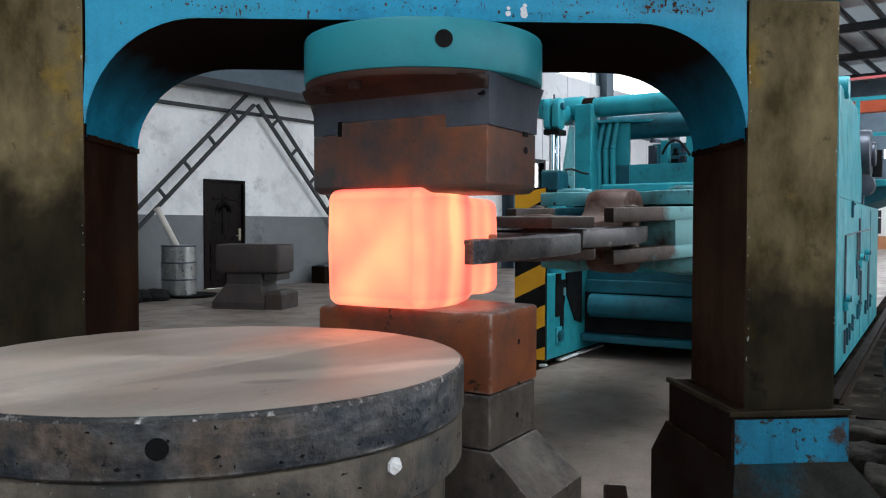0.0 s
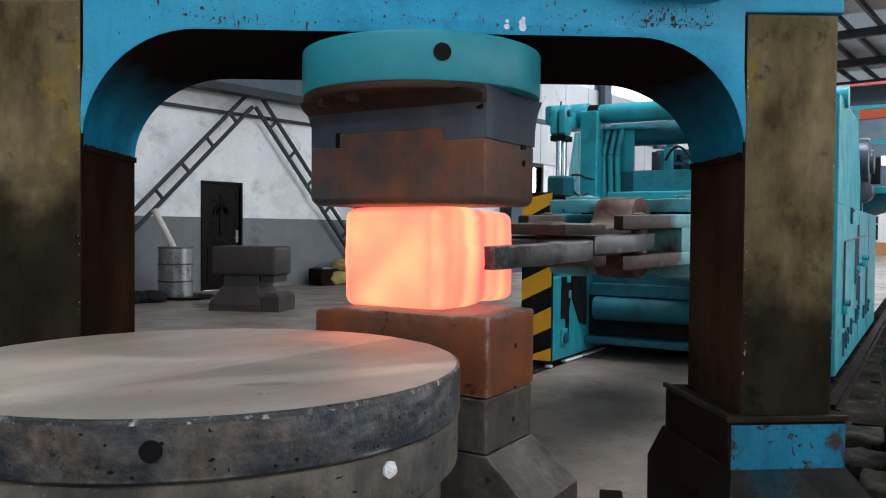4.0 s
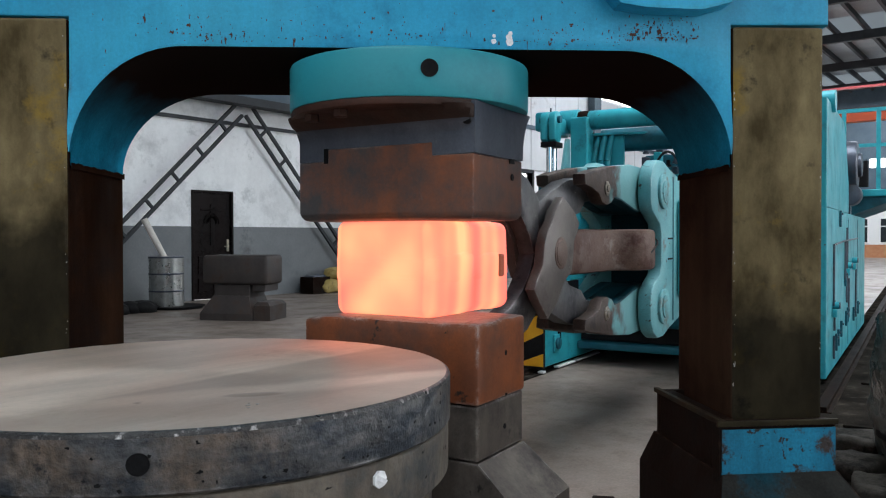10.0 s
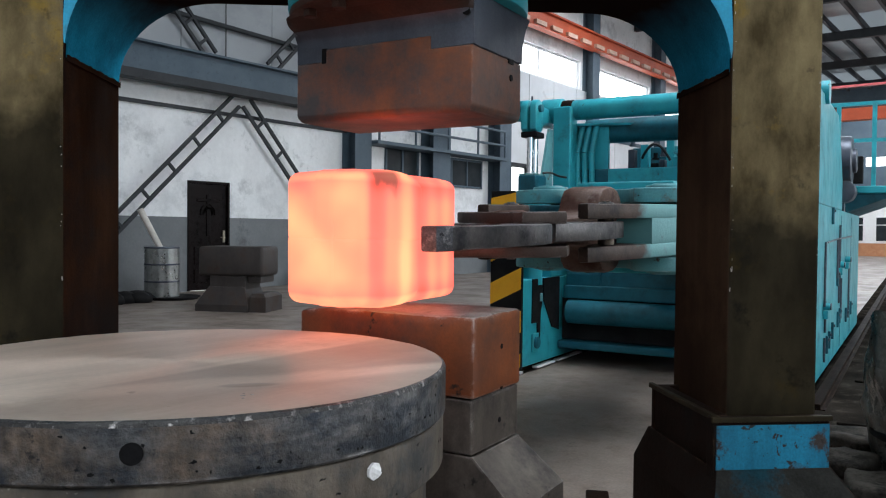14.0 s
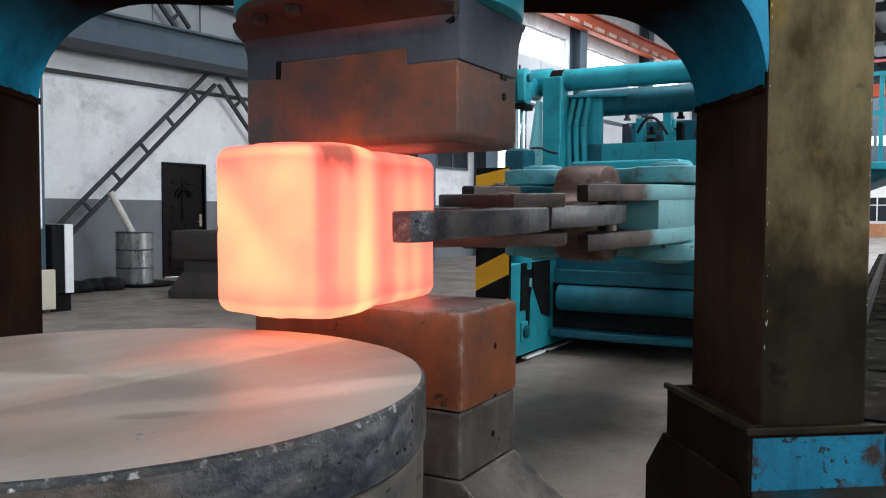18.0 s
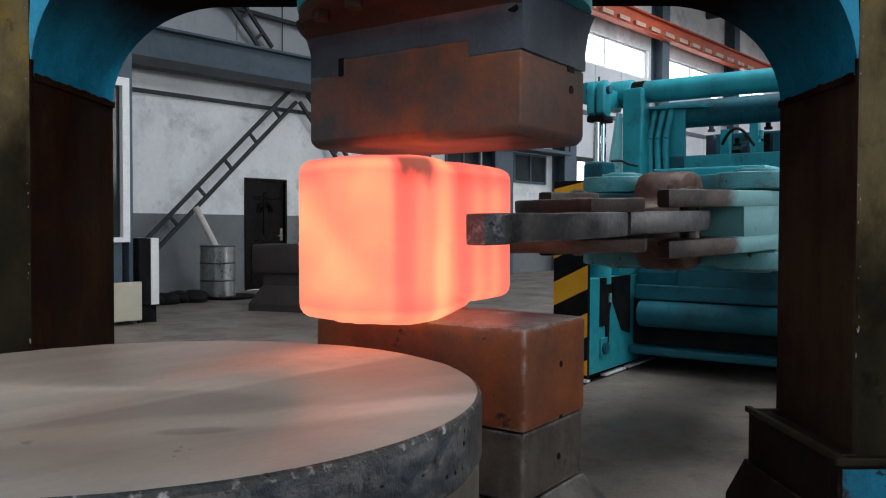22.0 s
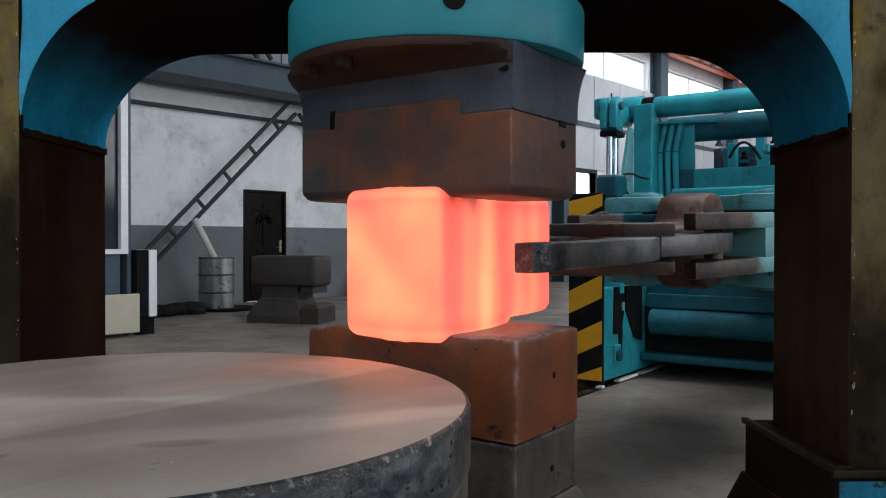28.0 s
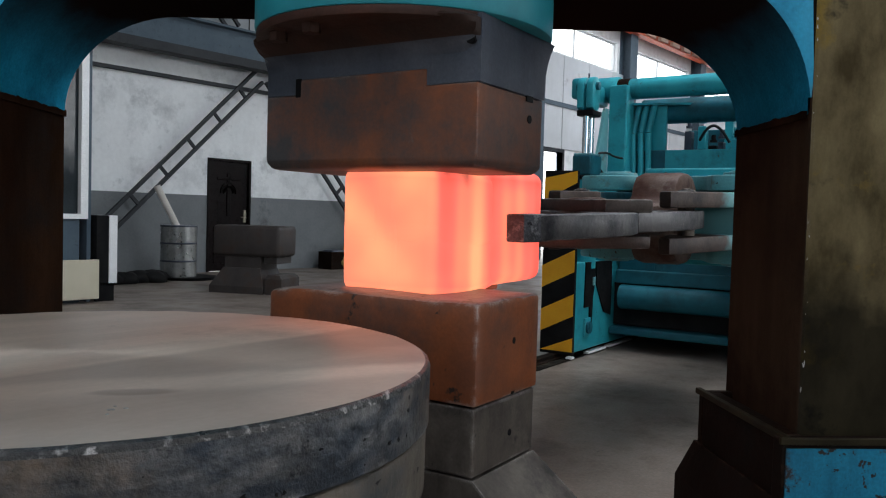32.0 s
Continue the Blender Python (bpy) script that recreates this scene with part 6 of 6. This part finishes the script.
M["rubble"] = mat("dusty_lining_block", (0.022, 0.020, 0.017), (0.060, 0.054, 0.046), 0.8, scale=5.0, c=(0.012, 0.011, 0.010), c_scale=6.0, c_low=0.48, c_high=0.60, bump=0.5, bump_scale=25, grain=0.2, spec=0.05)
for k, (x, y, z, a, sx, sy, sz) in enumerate(((4.66, 0.98, 0.0, 12, 0.17, 0.12, 0.045), (5.02, 1.16, 0.0, -20, 0.16, 0.13, 0.05), (4.70, 0.70, 0.0, 35, 0.13, 0.10, 0.05), (5.42, 1.24, 0.0, 8, 0.15, 0.12, 0.06))):
    rubble_block(x, y, z, a, sx, sy, sz, k)
tub = thing("rubber_tub", "black rubber tub lying open on the floor", "tub", pose(4.62, 0.20, 0))
tb = bmesh.new()
bmesh.ops.create_cone(tb, cap_ends=False, segments=40, radius1=0.16, radius2=0.20, depth=0.22)
bmesh.ops.solidify(tb, geom=tb.faces[:], thickness=0.012)
part("wall", shifted(tb, 0, 0, 0.112), M["hose"], tub, smooth=50)
part("base", cyl(0.15, 0.012, at=(0, 0, 0.008), segs=40), M["hose"], tub)
for k in range(5):
    a = random.uniform(-40, 40)
    tagged(link_mesh("scrap_offcut", box(-0.18, 0.18, -0.04, 0.04, 0, 0.05, 0.008), M["dark"], m=pose(4.35 + 0.35 * k, 0.35 + 0.2 * (k % 3), 0, 0, 0, a)), "dark steel offcut lying on the floor", "offcut", "offcuts")
tagged(link_mesh("floor_bar", box(-0.5, 0.5, -0.05, 0.05, 0, 0.06, 0.008), M["guide"], m=pose(3.35, 1.72, 0, 0, 0, 28)), "rusty steel bar lying by the press", "steel bar")


def motions():
    press_dz = [(0, .06), (.5, .052), (1, .035), (1.5, .012), (2, .008), (2.5, .095), (3, .104), (3.5, .062), (4.5, .012), (5.5, 0), (10.5, 0), (11, .10), (11.5, .225),
                (12, .338), (13.5, .34), (15.5, .343), (16, .21), (16.5, .125), (17, .148), (17.5, .225), (18, .115), (18.5, .095), (19, .086), (19.5, .07), (20, .059),
                (20.5, .046), (21, .038), (21.5, .055), (22, .158), (22.5, .127), (23, .07), (23.5, .067), (24, .041), (24.5, .02), (25, .01), (25.5, .05), (26.4, .13),
                (27, .08), (27.5, .05), (28, .025), (28.5, .011), (29, .004), (29.5, .08), (30, .13), (30.5, .065), (31, .06), (31.5, .03), (32, .003)]
    walk(press, [(t, Matrix.Translation((0, 0, z)) @ press_m) for t, z in press_dz])
    ms = [(0, 0.002), (2, 0.008), (2.5, 0.07), (3, 0.17), (3.5, 0.19), (5.5, 0.206), (10.5, 0.208), (11, 0.16), (11.5, 0.117), (12, 0.08), (12.5, 0.05), (13, 0.0),
          (13.5, -0.10), (15.5, -0.213), (21.5, -0.213), (22, -0.15), (22.5, -0.075), (25, -0.058), (25.5, -0.04), (27.5, 0.143), (29, 0.158), (29.5, 0.204), (30, 0.30), (30.5, 0.33), (32, 0.337)]
    ts, vs = [t for t, _ in ms], [v for _, v in ms]

    def at(s, y=0.0, z=0.0, roll=0.0, pitch=0.0):
        return pose(OX + AXIS[0] * s - AXIS[1] * y, OY + AXIS[1] * s + AXIS[0] * y, z, 0, 0, MYAW) @ pose(0, 0, 0, 0, pitch, 0) @ pose(0, 0, 0, roll)

    walk(manip, [(t, at(s)) for t, s in ms])
    # height, pitch and roll of the tongs
    tz = [(0, 1.14, 0, 0), (2, 1.13, 0, 0), (2.5, 1.15, 0, 0), (3, 1.16, 0, 0), (3.5, 1.14, 0, 0), (5.5, 1.115, 0, 0), (6.6, 1.115, 0, 0), (6.8, 1.115, 0, 2), (7.0, 1.113, 0.2, 5), (7.2, 1.108, 0.7, 15), (7.4, 1.10, 1.5, 28), (7.6, 1.09, 2.3, 43), (7.8, 1.085, 3.0, 57), (8.0, 1.080, 3.7, 71), (8.2, 1.077, 4.2, 84),
          (8.4, 1.075, 4.6, 90), (10.5, 1.075, 4.6, 90), (11, 1.132, 4.0, 90), (11.5, 1.192, 3.0, 90), (11.7, 1.205, 2.5, 94), (12, 1.198, 1.5, 116), (12.5, 1.25, 0, 150), (12.8, 1.245, 0, 172), (13, 1.24, 0, 180), (13.5, 1.21, 0, 180),
          (15.5, 1.145, 0.2, 180), (17, 1.15, 0.2, 180), (18, 1.15, 0.2, 180), (19, 1.135, -0.3, 180), (20, 1.125, -0.8, 180), (21, 1.12, -1.2, 180), (21.5, 1.135, -0.8, 180), (22, 1.17, 0, 180), (22.5, 1.18, 0.2, 180),
          (23, 1.135, 0, 180), (24, 1.125, -0.6, 180), (25, 1.11, -1.3, 180), (25.5, 1.15, -0.6, 180), (27.5, 1.13, -0.4, 180), (29, 1.11, -1.0, 180), (29.5, 1.165, -0.5, 180), (30, 1.165, -0.3, 180), (31, 1.13, -0.3, 180), (32, 1.115, -0.9, 180)]
    walk(tongs, [(t, pose(2.80 + float(np.interp(t, [13, 15.5, 25.5, 27.5], [0, 0.04, 0.04, -0.035])), -0.13 + float(np.interp(t, [25.5, 27.5], [0, -0.06])), z + 0.056 + float(np.interp(t, [18, 20, 32], [0, 0.012, 0.012]))) @ pose(0, 0, 0, 0, 0.3 * p - 1.5) @ pose(0, 0, 0, r) @ pose(-3.0, 0, 0)) for t, z, p, r in tz])
    opening = [(0, 0), (6.1, 0), (6.75, 7.0), (10.4, 7.0), (10.9, 3.0), (11.3, 0), (32, 0)]
    for jaw, s in JAWS:
        walk(jaw, [(t, swung(PIN_X, 0, s * -a)) for t, a in opening])
    for link_arm, s in LINKS:
        walk(link_arm, [(t, swung(BOLT[0], s * BOLT[1], s * -a * 0.84)) for t, a in opening])
    # s of the front face, z of the underside, heights of head and shank, width, length, roll
    rows = [(0, -.107, .92, .43, .38, .42, .625, 0), (1, -.105, .912, .42, .38, .425, .645, 0), (2, -.108, .905, .405, .375, .43, .66, 0), (2.5, -.03, .925, .405, .375, .43, .65, 0), (3, .04, .942, .405, .375, .43, .64, 0), (3.5, .05, .925, .39, .37, .43, .64, 0),
            (5.5, .058, .915, .363, .358, .435, .65, 0), (10.5, .068, .915, .363, .358, .435, .65, 0), (11, .015, .972, .363, .358, .435, .65, 0), (11.5, -.04, 1.035, .363, .358, .435, .65, 0), (11.7, -.045, 1.04, .363, .358, .435, .65, 4),
            (12, -.06, .965, .363, .358, .44, .645, 26), (12.5, -.08, 1.0, .363, .358, .445, .635, 63), (12.8, -.09, 1.005, .363, .358, .45, .62, 82), (13, -.10, 1.01, .363, .358, .452, .61, 90), (13.5, -.21, .98, .363, .358, .452, .605, 90),
            (15.5, -.385, .918, .363, .363, .460, .635, 90), (17.4, -.405, .918, .365, .365, .462, .645, 90), (18.5, -.395, .912, .365, .365, .455, .64, 90), (19.5, -.365, .905, .365, .365, .45, .612, 90), (21, -.387, .885, .365, .37, .455, .632, 90), (21.5, -.382, .905, .365, .37, .447, .632, 90),
            (22, -.32, .93, .365, .37, .446, .632, 90), (22.5, -.24, .935, .365, .37, .445, .632, 90), (23, -.228, .905, .365, .37, .444, .632, 90), (24, -.23, .893, .365, .37, .442, .635, 90), (25, -.235, .872, .365, .375, .455, .64, 90), (25.5, -.22, .912, .365, .375, .44, .64, 90),
            (27.5, -.06, .89, .365, .375, .440, .645, 90), (28, -.06, .896, .365, .375, .432, .65, 90), (29, -.05, .888, .365, .375, .415, .655, 90), (29.5, .005, .92, .365, .375, .435, .665, 90), (30, .065, .925, .365, .375, .43, .685, 90), (30.5, .10, .91, .365, .375, .42, .69, 90), (31, .10, .908, .365, .375, .41, .695, 90), (32, .098, .903, .365, .375, .39, .70, 90)]
    # after the turn the former width stands upright; the shank is pressed first
    shank_up = [(0, .40), (15.5, .456), (18, .448), (20, .423), (22, .411), (25, .396), (28, .384), (32, .380)]
    shank_rise = [(15.5, 0), (18, .002), (20, .008), (22, .018), (32, .022)]
    yc = -0.13
    rows_b = []
    for t, s, z, h, hs, w, length, roll in rows:
        up = h if roll < 45 else w
        if 0 < roll < 90:
            a = radians(roll)
            up = h * abs(math.cos(a)) + w * abs(math.sin(a))
        rows_b.append((t, at(s + float(np.interp(t, [0, 2, 3, 12.5, 15.5, 25.5, 27.5, 32], [0.03, 0.02, 0, 0, 0.09, 0.09, 0.01, 0.01])), yc + float(np.interp(t, [25.5, 27.5], [0, -0.06])), z + up / 2, roll)))
    walk(block, rows_b)
    for ob, end, length, sy, sz in PIECES:
        out = []
        for t, s, z, h, hs, w, total, roll in rows:
            hh, ww = (h, w) if end == "head" else ((hs, w - 0.03) if t < 5 else (hs, w - 0.004) if t < 15 else (hs, float(np.interp(t, [q for q, _ in shank_up], [q for _, q in shank_up]))))
            x = length / 2 if end == "head" else total - length / 2
            rise = 0.0 if end == "head" else float(np.interp(t, [q for q, _ in shank_rise], [q for _, q in shank_rise]))
            out.append((t, pose(x, sy * (ww / 2 - 0.125) + rise, sz * (hh / 2 - 0.125))))
        walk(ob, out)
    walk(mark, [(t, pose(total - 0.095, -w / 2 - 0.006, 0.0)) for t, s, z, h, hs, w, total, roll in rows])


motions()
